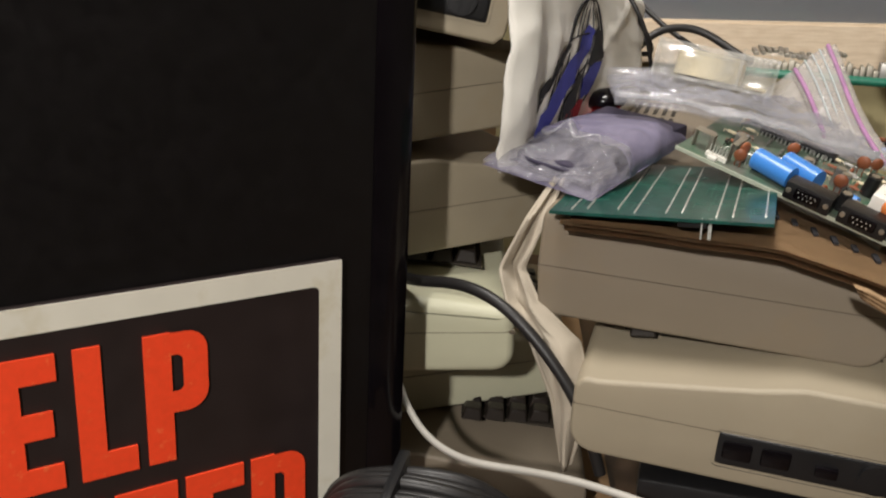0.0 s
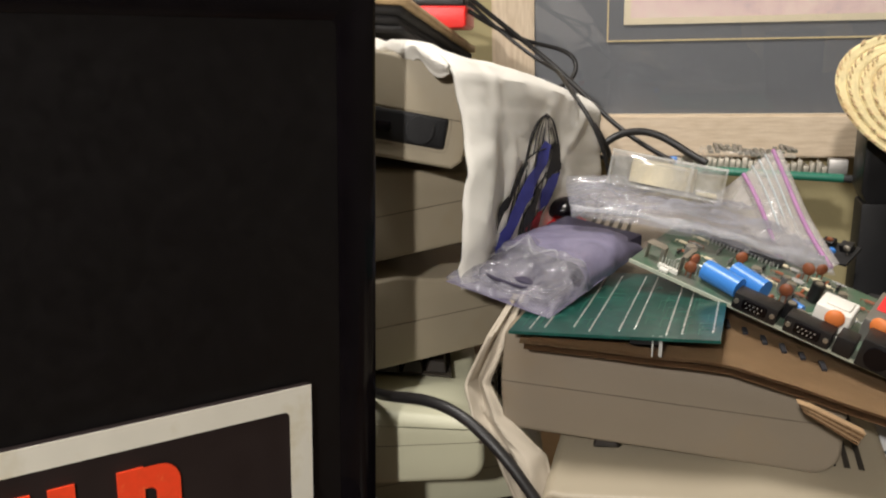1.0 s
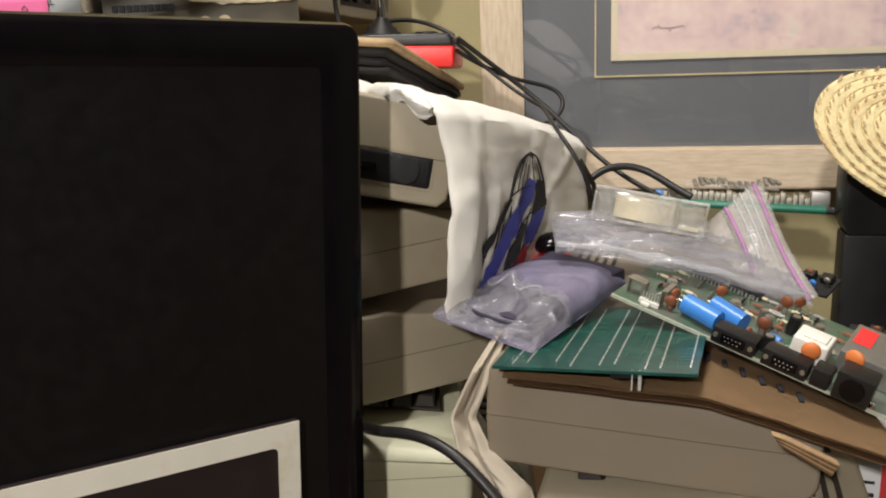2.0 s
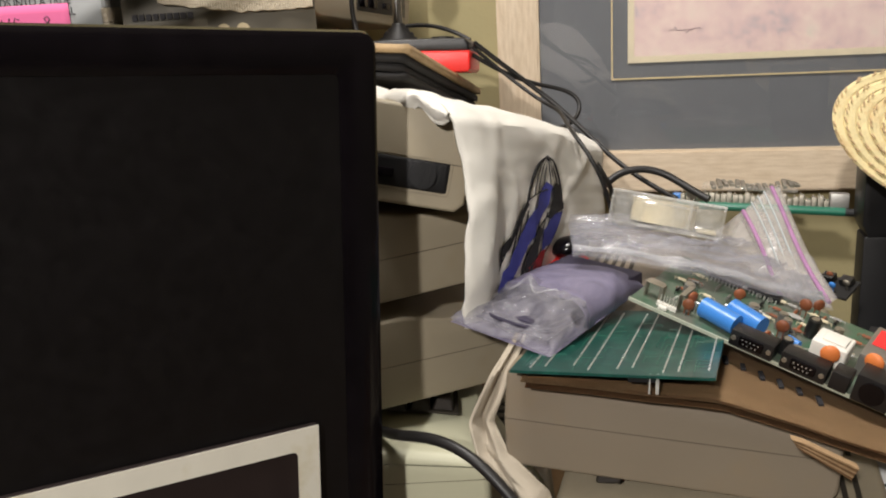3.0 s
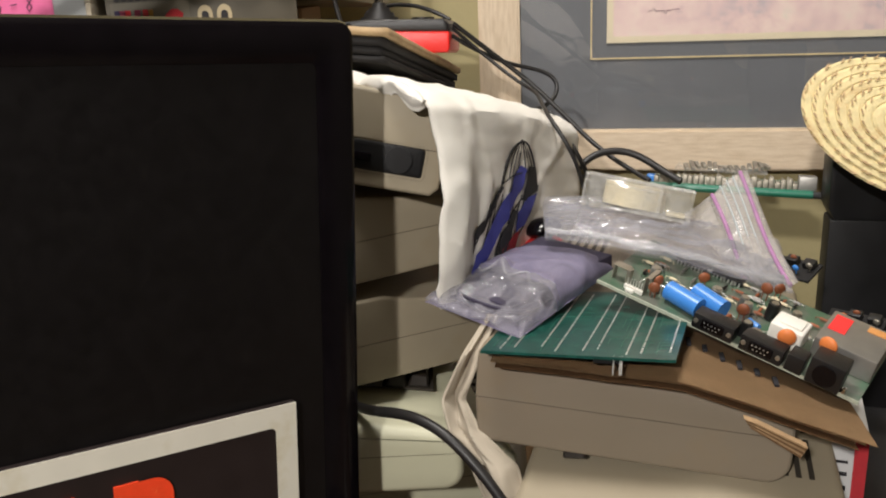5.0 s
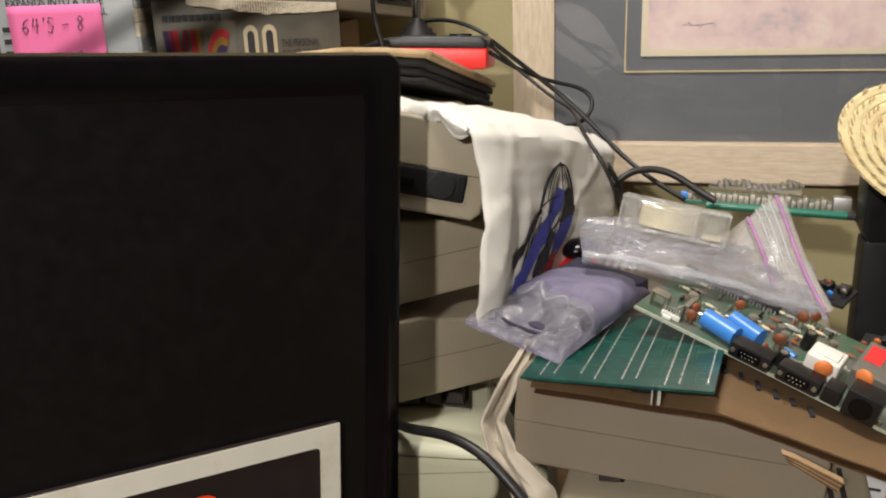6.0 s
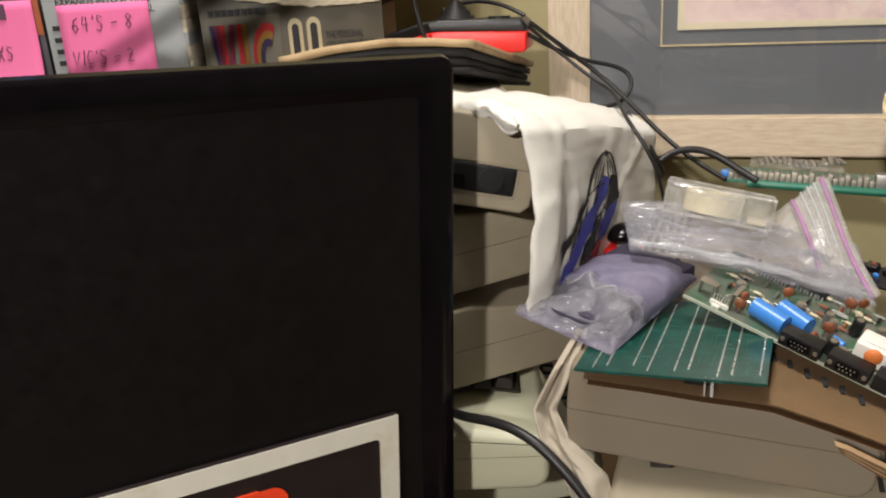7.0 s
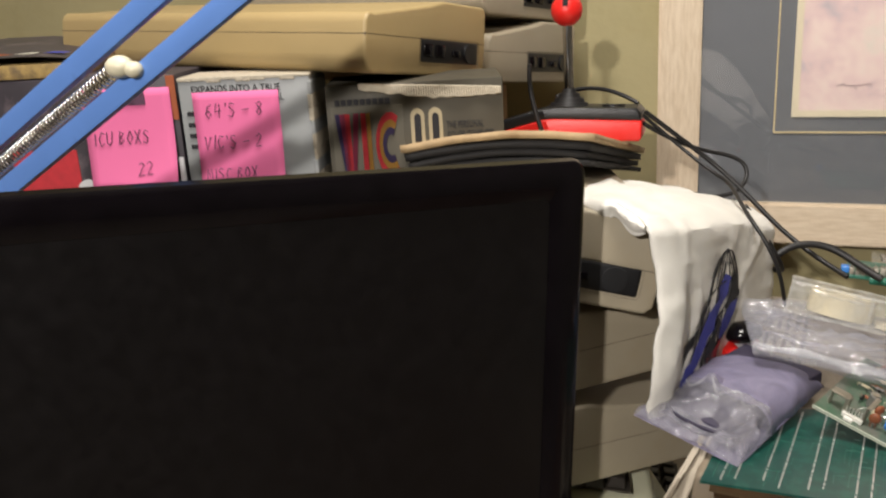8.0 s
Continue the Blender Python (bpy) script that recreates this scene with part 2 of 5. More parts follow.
def art_paper():
    m = material("pink_mottled_watercolour", (0.62, 0.47, 0.42), 0.85, vary=0.08, scale=30)
    nt = m.node_tree
    b = nt.nodes["Principled BSDF"]
    co = nt.nodes.new("ShaderNodeTexCoord")
    n = nt.nodes.new("ShaderNodeTexNoise")
    n.inputs["Scale"].default_value, n.inputs["Detail"].default_value, n.inputs["Roughness"].default_value = 22, 9, 0.72
    cr = nt.nodes.new("ShaderNodeValToRGB")
    e = cr.color_ramp.elements
    e[0].position, e[0].color = 0.30, (0.42, 0.40, 0.44, 1)
    e[1].position, e[1].color = 0.46, (0.70, 0.53, 0.51, 1)
    x = e.new(0.58)
    x.color = (0.78, 0.63, 0.57, 1)
    x = e.new(0.72)
    x.color = (0.68, 0.64, 0.55, 1)
    nt.links.new(co.outputs["Object"], n.inputs["Vector"])
    nt.links.new(n.outputs["Fac"], cr.inputs[0])
    nt.links.new(cr.outputs[0], b.inputs["Base Color"])
    return m


ART = art_paper()


# ---- building helpers ----
def frame_at(place, xdir, up=(0, 0, 1)):
    """A pose whose X runs along xdir and whose Z lies as near to up as it can."""
    x = Vector(xdir).normalized()
    y = Vector(up).cross(x).normalized()
    z = x.cross(y)
    m = Matrix((x, y, z)).transposed().to_4x4()
    m.translation = Vector(place)
    return m


def heading(yaw, slope=0.0):
    a, b = radians(yaw), radians(slope)
    return Vector((math.cos(a) * math.cos(b), math.sin(a) * math.cos(b), math.sin(b)))


def smooth(me, angle=35):
    for p in me.polygons:
        p.use_smooth = True
    me.set_sharp_from_angle(angle=radians(angle))


def part(name, bm, mat, parent=None, label="", soft=True):
    bmesh.ops.recalc_face_normals(bm, faces=bm.faces)
    me = bpy.data.meshes.new(name)
    bm.to_mesh(me)
    bm.free()
    me.materials.append(mat)
    if soft:
        smooth(me)
    ob = new(name, me)
    if parent:
        ob.parent = parent
    if label:
        tagged(ob, label)
    return ob


def thing(name, m, label, category, group="", kind=""):
    ob = new(name)
    ob.empty_display_size = 0.02
    ob.matrix_world = m
    return tagged(ob, label, category, group, kind)


def box(bm, x0, y0, z0, x1, y1, z1, bevel=0.0, seg=2, m=None):
    made = bmesh.ops.create_cube(bm, size=1)["verts"]
    for v in made:
        v.co = Vector((x0 + (v.co.x + 0.5) * (x1 - x0), y0 + (v.co.y + 0.5) * (y1 - y0), z0 + (v.co.z + 0.5) * (z1 - z0)))
    if bevel:
        edges = list({e for v in made for e in v.link_edges})
        made = [v for v in bmesh.ops.bevel(bm, geom=edges, offset=bevel, segments=seg, affect="EDGES", profile=0.6)["verts"]]
    if m is not None:
        bmesh.ops.transform(bm, matrix=m, verts=list(set(made)))
    return bm


def boxed(*a, **k):
    return box(bmesh.new(), *a, **k)


def rod(bm, a, b, r, seg=12, r2=None):
    a, b = Vector(a), Vector(b)
    d = b - a
    m = Matrix.Translation((a + b) / 2) @ d.to_track_quat("Z", "Y").to_matrix().to_4x4()
    bmesh.ops.create_cone(bm, cap_ends=True, segments=seg, radius1=r, radius2=r if r2 is None else r2, depth=d.length, matrix=m)
    return bm


def prism(outline, y0, y1, bevel=0.0, seg=2, sharp_z=None):
    """A closed outline in X and Z, drawn out along Y; edges at height sharp_z stay sharp."""
    bm = bmesh.new()
    a = [bm.verts.new((x, y0, z)) for x, z in outline]
    b = [bm.verts.new((x, y1, z)) for x, z in outline]
    n = len(outline)
    bm.faces.new(a)
    bm.faces.new(b[::-1])
    for i in range(n):
        bm.faces.new((a[i], b[i], b[(i + 1) % n], a[(i + 1) % n]))
    bmesh.ops.recalc_face_normals(bm, faces=bm.faces)
    if bevel:
        caps = [e for e in bm.edges if abs(e.verts[0].co.y - e.verts[1].co.y) < 1e-6 and (sharp_z is None or max(abs(v.co.z - sharp_z) for v in e.verts) > 0.0012)]
        bmesh.ops.bevel(bm, geom=caps, offset=bevel, segments=seg, affect="EDGES", profile=0.5)
    return bm


def arc(cx, cz, r, a0, a1, n=6):
    return [(cx + r * math.cos(radians(a0 + (a1 - a0) * i / n)), cz + r * math.sin(radians(a0 + (a1 - a0) * i / n))) for i in range(n + 1)]


def plate(outline, z0, z1, bevel=0.0):
    """A closed outline in X and Y with a thickness."""
    bm = bmesh.new()
    a = [bm.verts.new((x, y, z0)) for x, y in outline]
    b = [bm.verts.new((x, y, z1)) for x, y in outline]
    n = len(outline)
    bm.faces.new(a[::-1])
    bm.faces.new(b)
    for i in range(n):
        bm.faces.new((a[i], a[(i + 1) % n], b[(i + 1) % n], b[i]))
    if bevel:
        bmesh.ops.bevel(bm, geom=[e for e in bm.edges if abs(e.verts[0].co.z - e.verts[1].co.z) < 1e-6], offset=bevel, segments=2, affect="EDGES")
    return bm


def surface(nu, nv, f):
    """A sheet of nu by nv cells; f(u, v) gives the place for u and v from 0 to 1."""
    bm = bmesh.new()
    g = [[bm.verts.new(f(i / nu, j / nv)) for j in range(nv + 1)] for i in range(nu + 1)]
    for i in range(nu):
        for j in range(nv):
            bm.faces.new((g[i][j], g[i + 1][j], g[i + 1][j + 1], g[i][j + 1]))
    return bm


def thicken(ob, t):
    s = ob.modifiers.new("thickness", "SOLIDIFY")
    s.thickness, s.offset = t, 0
    return ob


def cable(name, pts, r, mat, label="", category="cable", parent=None, group=""):
    cu = bpy.data.curves.new(name, "CURVE")
    cu.dimensions, cu.bevel_depth, cu.bevel_resolution, cu.resolution_u, cu.use_fill_caps = "3D", r, 3, 10, True
    sp = cu.splines.new("NURBS")
    sp.points.add(len(pts) - 1)
    for p, q in zip(sp.points, pts):
        p.co = (*q, 1)
    sp.use_endpoint_u, sp.order_u = True, 4
    cu.materials.append(mat)
    ob = new(name, cu)
    if parent:
        ob.parent = parent
    elif label:
        tagged(ob, label, category, group)
    return ob


def lettering(name, text, size, m, mat, parent, squeeze=1.0, bold=0.0, thick=0.0003):
    """Raised lettering in the built-in font, on the XY plane of m, in the parent's space."""
    cu = bpy.data.curves.new(name, "FONT")
    cu.body, cu.size, cu.extrude, cu.offset = text, size, thick, bold
    cu.materials.append(mat)
    ob = new(name, cu)
    ob.parent = parent
    ob.matrix_local = m @ Matrix.Diagonal((squeeze, 1, 1, 1))
    return ob


def nz(p, s, seed=0.0):
    return noise.noise(Vector((p[0] * s + seed, p[1] * s - seed, p[2] * s + 2 * seed)))


# ---- the room ----
FLOOR_Z, DESK_Z = 0.04, 0.80


def structure(name, bm, mat, label):
    ob = part(name, bm, mat, soft=False)
    return tagged(ob, label, name.split("_")[0], kind="structure")


# Unseen floor, kept pale so that it bounces light into the television screen.
structure("floor", boxed(-1.7, -2.2, FLOOR_Z - 0.1, 2.0, 1.3, FLOOR_Z), FLOOR, "unseen floor, pale to bounce light into the television screen")
structure("wall_north", boxed(-1.7, 1.172, FLOOR_Z, 2.0, 1.3, 2.45), WALL, "old olive cream painted wall, stained and uneven")
# Unseen walls and ceiling, added to close the room and return light.
structure("wall_south", boxed(-1.7, -2.3, FLOOR_Z, 2.0, -2.2, 2.45), ROOM, "plain painted wall behind the viewer")
structure("wall_west", boxed(-1.8, -2.3, FLOOR_Z, -1.7, 1.3, 2.45), ROOM, "plain painted side wall")
structure("wall_east", boxed(2.0, -2.3, FLOOR_Z, 2.1, 1.3, 2.45), ROOM, "plain painted side wall")
structure("ceiling", boxed(-1.8, -2.3, 2.45, 2.1, 1.3, 2.55), CEIL, "plain off-white ceiling")

desk = thing("desk", pose(0, 0, DESK_Z), "dark wooden desk under the heaped computers", "desk")
part("desktop", boxed(-0.95, 0.12, -0.03, 1.0, 1.165, 0, 0.004), DESK, desk)
for dx, dy in ((-0.92, 0.15), (0.93, 0.15), (-0.92, 1.1), (0.93, 1.1)):
    part("leg", boxed(dx, dy, FLOOR_Z - DESK_Z, dx + 0.05, dy + 0.05, -0.03, 0.003), DESK, desk)

# ---- framed picture on the wall ----
FX0, FZ0, FX1, FZ1, FW = 0.087, 1.076, 1.02, 1.74, 0.053
picture = thing("framed_picture", pose(FX0, 1.17, FZ0), "framed pink watercolour in a slate mat behind glass, limed oak frame", "picture")
W, HT = FX1 - FX0, FZ1 - FZ0


def moulding(length):
    o = [(0, 0), (length, 0), (length - FW, FW), (FW, FW)]
    bm = bmesh.new()
    lo = [bm.verts.new((x, 0, z)) for x, z in o]
    d = (-0.026, -0.026, -0.020, -0.020)
    hi = [bm.verts.new((x, dd, z)) for (x, z), dd in zip(o, d)]
    bm.faces.new(lo)
    bm.faces.new(hi[::-1])
    for i in range(4):
        bm.faces.new((lo[i], hi[i], hi[(i + 1) % 4], lo[(i + 1) % 4]))
    bmesh.ops.recalc_face_normals(bm, faces=bm.faces)
    bmesh.ops.bevel(bm, geom=[e for e in bm.edges if max(v.co.y for v in e.verts) < -0.015], offset=0.0025, segments=2, affect="EDGES")
    return bm


for length, m in ((W, pose(0, 0, 0)), (HT, pose(W, 0, 0, 0, -90, 0)), (W, pose(W, 0, HT, 0, 180, 0)), (HT, pose(0, 0, HT, 0, 90, 0))):
    rail = part("frame_rail", moulding(length), OAK, picture)
    rail.matrix_local = m
part("backing_board", boxed(FW - 0.004, -0.009, FW - 0.004, W - FW + 0.004, -0.002, HT - FW + 0.004), MAT_BOARD, picture)


def border(inset, width, y0, y1):
    x0, z0, x1, z1 = inset, inset, W - inset, HT - inset
    bm = bmesh.new()
    for a in ((x0, z0, x1, z0 + width), (x0, z1 - width, x1, z1), (x0, z0 + width, x0 + width, z1 - width), (x1 - width, z0 + width, x1, z1 - width)):
        box(bm, a[0], y0, a[1], a[2], y1, a[3])
    return bm


part("gold_line", border(0.1435, 0.0018, -0.0112, -0.009), GOLD, picture, "thin gold line")
part("mat_bevel", border(0.164, 0.008, -0.0115, -0.009), CREAM_CARD, picture, "cream bevelled inner mat")
part("artwork", boxed(0.172, -0.0108, 0.172, W - 0.172, -0.009, HT - 0.172), ART, picture, "pink mottled watercolour")
cable("pencil_mark", [(0.2145 + i * 0.0024, -0.0111, 0.201 + (0.0075 if i in (1, 3, 9, 11) else 0.0022) * math.sin(i * 2.6) + 0.0002 * i) for i in range(17)], 0.0004, PENCIL, parent=picture, label="faint pencilled stroke")
glass = part("glass", boxed(FW - 0.003, -0.0175, FW - 0.003, W - FW + 0.003, -0.016, HT - FW + 0.003), GLASS, picture, "clear reflecting glass", soft=False)
glass.visible_shadow = False

# ---- the black display with the sign on it ----
MON_TR = Vector((0.1090, 0.5184, 1.3180))
mon_m = Matrix(((0.70538, -0.70787, 0.03684), (0.70371, 0.70557, 0.08346), (-0.08508, -0.03295, 0.99583))).to_4x4()
mon_m.translation = MON_TR
# local: X to the right edge (0), Y away from the viewer, Z up to the top edge (0)
MW, MH, MT = 0.62, 0.47, 0.030
display = thing("flat_television", mon_m, "black flat television, switched off, with dusty glossy bezel", "television")


def rounded(x0, z0, x1, z1, r, n=5):
    return arc(x1 - r, z1 - r, r, 0, 90, n) + arc(x0 + r, z1 - r, r, 90, 180, n) + arc(x0 + r, z0 + r, r, 180, 270, n) + arc(x1 - r, z0 + r, r, 270, 360, n)


def bezel():
    bm = bmesh.new()
    rings = []
    spec = ((0.022, MT, 0.010), (0.006, 0.016, 0.010), (0.000, 0.007, 0.010), (0.0015, 0.002, 0.010), (0.005, 0.0, 0.009), (0.018, 0.001, 0.006), (0.026, 0.004, 0.004), (0.0265, 0.009, 0.004))
    for ins, y, r in spec:
        rings.append([bm.verts.new((x, y, z)) for x, z in rounded(-MW + ins, -MH + ins, -ins, -ins, max(0.003, r))])
    for a, b in zip(rings, rings[1:]):
        for i in range(len(a)):
            bm.faces.new((a[i], a[(i + 1) % len(a)], b[(i + 1) % len(a)], b[i]))
    bm.faces.new(rings[0])
    return bm


part("bezel", bezel(), GLOSS, display, "glossy black bezel")
part("screen", boxed(-MW + 0.0255, 0.0045, -MH + 0.0255, -0.0255, 0.0085, -0.0255), SCREEN, display, "dull black screen", soft=False)
part("back_shell", prism(rounded(-MW + 0.05, -MH + 0.05, -0.05, -0.05, 0.03), MT, MT + 0.025, 0.006), BLACK, display)
part("neck", boxed(-MW / 2 - 0.04, MT, -MH - 0.05, -MW / 2 + 0.04, MT + 0.02, -MH + 0.1, 0.004), BLACK, display)
part("foot", boxed(-MW / 2 - 0.12, -0.06, -MH - 0.062, -MW / 2 + 0.12, 0.12, -MH - 0.05, 0.004), BLACK, display)

sign_m = mon_m @ pose(-0.0491, -0.0005, -0.2423)
sign = thing("window_sign", sign_m, "black HELP WANTED sign, white border, orange letters, on the screen", "sign")
SW, SH = 0.305, 0.229
part("sheet", boxed(-SW, 0.0, -SH, 0, 0.0045, 0, 0.0006), SIGN_BLACK, sign, soft=False)


def sign_border():
    b = 0.0145
    r = 0.004
    inn = rounded(-SW + b, -SH + b, -b, -b, r, 4)
    bm = bmesh.new()
    inner = [bm.verts.new((x, -0.0008, z)) for x, z in inn]
    outer = [bm.verts.new((max(-SW, min(0, -SW / 2 + (x + SW / 2) * 9)), -0.0008, max(-SH, min(0, -SH / 2 + (z + SH / 2) * 9)))) for x, z in inn]
    for i in range(len(inn)):
        j = (i + 1) % len(inn)
        try:
            bm.faces.new((inner[i], inner[j], outer[j], outer[i]))
        except ValueError:
            pass
    bmesh.ops.remove_doubles(bm, verts=bm.verts, dist=1e-5)
    bmesh.ops.solidify(bm, geom=bm.faces[:], thickness=0.0006)
    return bm


part("border", sign_border(), WHITE_INK, sign, "yellowed white border", soft=False)


def glyph(polys, x, z, w, h):
    """A block letter from boxes on a unit square, at x, z, w wide and h high."""
    bm = bmesh.new()
    for a, b, c, d in polys:
        box(bm, x + a * w, -0.0016, z + b * h, x + c * w, 0.0, z + d * h)
    return bm


def bowl_letter(x, z, w, h, low):
    """The stem and the round bowl of a P or a D."""
    bm = bmesh.new()
    box(bm, x, -0.0016, z, x + w * 0.42, 0.0, z + h)
    r = w * 0.34
    o = [(x + w * 0.42, z + h)] + arc(x + w - r, z + h - r, r, 90, 0, 5) + arc(x + w - r, z + low * h + r, r, 0, -90, 5) + [(x + w * 0.42, z + low * h)]
    t = 0.40 * w
    zi1, zi0 = z + h - 0.17 * h, z + low * h + 0.17 * h
    r2 = 0.1 * w
    i = [(x + w * 0.42, zi1)] + arc(x + w - t - r2, zi1 - r2, r2, 90, 0, 5) + arc(x + w - t - r2, zi0 + r2, r2, 0, -90, 5) + [(x + w * 0.42, zi0)]
    a = [bm.verts.new((p, -0.0016, q)) for p, q in o]
    b = [bm.verts.new((p, -0.0016, q)) for p, q in i]
    for k in range(len(o) - 1):
        bm.faces.new((a[k], a[k + 1], b[k + 1], b[k]))
    return bm


LH, LW = 0.0775, 0.0345
E_ = [(0, 0, 0.44, 1), (0.44, 0, 1, 0.19), (0.44, 0.81, 1, 1), (0.44, 0.405, 0.9, 0.595)]
L_ = [(0, 0, 0.46, 1), (0.46, 0, 1, 0.19)]
H_ = [(0, 0, 0.4, 1), (0.6, 0, 1, 1), (0.4, 0.4, 0.6, 0.6)]
N_ = [(0, 0, 0.38, 1), (0.62, 0, 1, 1), (0.38, 0.5, 0.5, 0.85), (0.5, 0.15, 0.62, 0.5)]
T_ = [(0.29, 0, 0.71, 0.81), (0, 0.81, 1, 1)]
A_ = [(0.02, 0, 0.38, 0.9), (0.62, 0, 0.98, 0.9), (0.2, 0.9, 0.8, 1), (0.38, 0.2, 0.62, 0.36)]
W_ = [(0, 0.1, 0.26, 1), (0.37, 0.1, 0.63, 1), (0.74, 0.1, 1, 1), (0.08, 0, 0.45, 0.1), (0.55, 0, 0.92, 0.1)]
z_top = -0.027
for ch, px, wide in (("P", -0.1176, 0.0348), ("L", -0.1530, 0.0295), ("E", -0.1935, 0.0320), ("H", -0.2370, 0.0360)):
    z = z_top - LH
    bm = bowl_letter(px, z, wide, LH, 0.38) if ch == "P" else glyph({"L": L_, "E": E_, "H": H_}[ch], px, z, wide, LH)
    part("letter", bm, ORANGE_INK, sign, "fluorescent orange letter", soft=False)
for k, ch in enumerate("DETNAW"):
    px = -0.024 - LW - k * 0.0395 - (0.012 if ch == "W" else 0)
    z = z_top - LH - 0.014 - LH
    wide = LW * (1.3 if ch == "W" else 1.0)
    bm = bowl_letter(px, z, LW, LH, 0.0) if ch == "D" else glyph({"E": E_, "T": T_, "N": N_, "A": A_, "W": W_}[ch], px, z, wide, LH)
    part("letter", bm, ORANGE_INK, sign, "fluorescent orange letter", soft=False)

# ---- breadbin home computers ----
CD, CW = 0.204, 0.404
LOWER = arc(0.016, 0.016, 0.016, 180, 270, 6) + [(0.196, 0.0), (0.202, 0.006), (0.204, 0.0323), (0.0, 0.0323)]
UPPER = [(0.0, 0.033), (0.204, 0.033)] + arc(0.196, 0.062, 0.007, 0, 90, 4) + [(0.125, 0.069), (0.100, 0.0635), (0.014, 0.0505)] + arc(0.010, 0.0415, 0.010, 105, 180, 4)


def key_mesh():
    bm = boxed(-0.0085, -0.0085, 0, 0.0085, 0.0085, 0.010)
    for v in bm.verts:
        if v.co.z > 0.005:
            v.co.x *= 0.72
            v.co.y *= 0.72
    bmesh.ops.bevel(bm, geom=bm.edges[:], offset=0.0012, segments=1, affect="EDGES")
    return bm


KEY_DATA = {}


def computer(m, mat, label, keys=False, ports=True, group="breadbin computers", vents=True, soft_ends=1.0):
    """A wedge-shaped home computer: X from front to back, Y from its right side to its left, Z up."""
    c = thing("home_computer", m, label, "computer", group)
    part("lower_shell", prism(LOWER, 0, CW, 0.0026 * soft_ends, 4, 0.0326), mat, c)
    upper = part("upper_shell", prism(UPPER, 0, CW, 0.0030 * soft_ends, 4, 0.0326), mat, c)
    part("seam", prism([(0.0005, 0.0312), (0.2035, 0.0312), (0.2035, 0.0338), (0.0005, 0.0338)], 0.0005, CW - 0.0005), SOFT_SEAM, c, soft=False)
    for y0 in (0.05, 0.11, 0.17, 0.23, 0.29) if vents else ():
        vent = bmesh.new()
        for k in range(5):
            box(vent, 0.150 + k * 0.008, y0, 0.0668, 0.1535 + k * 0.008, y0 + 0.05, 0.0694)
        part("vent", vent, SEAM, upper, soft=False)
    if ports:
        p = part("port_panel", boxed(0.083, -0.0006, 0.010, 0.190, 0.004, 0.0345, 0.0045, 4), BLACK, c, "black socket panel")
        part("socket_ring", rod(bmesh.new(), (0.170, -0.0025, 0.0225), (0.170, 0.002, 0.0225), 0.0095, 24), BLACK, p)
        part("switch", boxed(0.138, -0.0035, 0.018, 0.150, 0.001, 0.0245, 0.001), GLOSS, p, "dull rocker switch")
        for x in (0.096, 0.117):
            part("joystick_socket", boxed(x - 0.008, -0.0022, 0.0165, x + 0.008, 0.001, 0.0285, 0.002), GLOSS, p)
    if keys:
        part("keyboard_plate", boxed(0.022, 0.060, 0.0, 0.098, 0.345, 0.0015, m=pose(0, 0, 0.0525, 0, -8.6, 0)), SEAM, c, soft=False)
    if keys:
        if not KEY_DATA:
            k0 = part("key", key_mesh(), KEYCAP, c)
            KEY_DATA["m"] = k0.data
            bpy.data.objects.remove(k0)
        slope = pose(0, 0, 0.0535, 0, -8.6, 0)
        for row in range(4):
            for k in range(16):
                ko = new("key", KEY_DATA["m"])
                ko.parent = c
                ko.matrix_local = slope @ pose(0.034 + row * 0.0185, 0.056 + k * 0.0185 + row * 0.004, 0.0)
    return c


def right_side(place, yaw, slope=0.0, lean=0.0, x_off=0.0):
    """The pose of a computer whose right side faces the viewer, its front end at place."""
    return frame_at(place, heading(yaw, slope)) @ pose(x_off, 0, 0, lean, 0, 0)


def left_side(place, yaw, slope=0.0, lean=0.0):
    """The pose of a computer whose left side faces the viewer; place: the bottom of its rear end, yaw: the way to its front."""
    return frame_at(place, heading(yaw, slope)) @ pose(0, 0, 0, lean, 0, 0) @ Matrix.Translation((CD, CW, 0)) @ pose(0, 0, 0, 0, 0, 180)


STACK = heading(42)
base = Vector((0.113, 0.594, 0))


def on_stack(u, z, off=0.0):
    n = Vector((math.sin(radians(42)), -math.cos(radians(42)), 0))
    p = base + STACK * u + n * off
    return (p.x, p.y, z)


computer(right_side((0.131 - 0.190 * math.cos(radians(15)) * 0.97, 0.573 - 0.190 * math.sin(radians(15)) * 0.97, 1.184 + 0.050), 15, -13, -5), BEIGE, "aged beige home computer tilted on a stack, black socket panel", group="stack of computers", vents=False)
computer(left_side(on_stack(-0.128, 1.1235), 42, 0.5), BEIGE, "aged beige home computer in the middle of a stack", group="stack of computers")
computer(left_side(on_stack(-0.105, 1.0445), 42, -2.5), BEIGE, "dusty beige home computer in a stack, dark gap above it", group="stack of computers")
computer(left_side((-0.040, 0.510, 0.963), 12, 0.0), PALE, "pale greenish home computer with rounded front in a stack", keys=True, group="stack of computers", soft_ends=2.6)
computer(left_side((0.004, 0.562, 0.8925), 26, 0), PALE, "pale home computer low in a stack behind another", group="stack of computers")
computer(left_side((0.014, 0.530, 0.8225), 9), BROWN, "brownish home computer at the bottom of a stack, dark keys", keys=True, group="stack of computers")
tray = thing("cardboard_box", pose(-0.06, 0.55, DESK_Z, 0, 0, 9), "flat brown cardboard box under the stack of computers", "box")
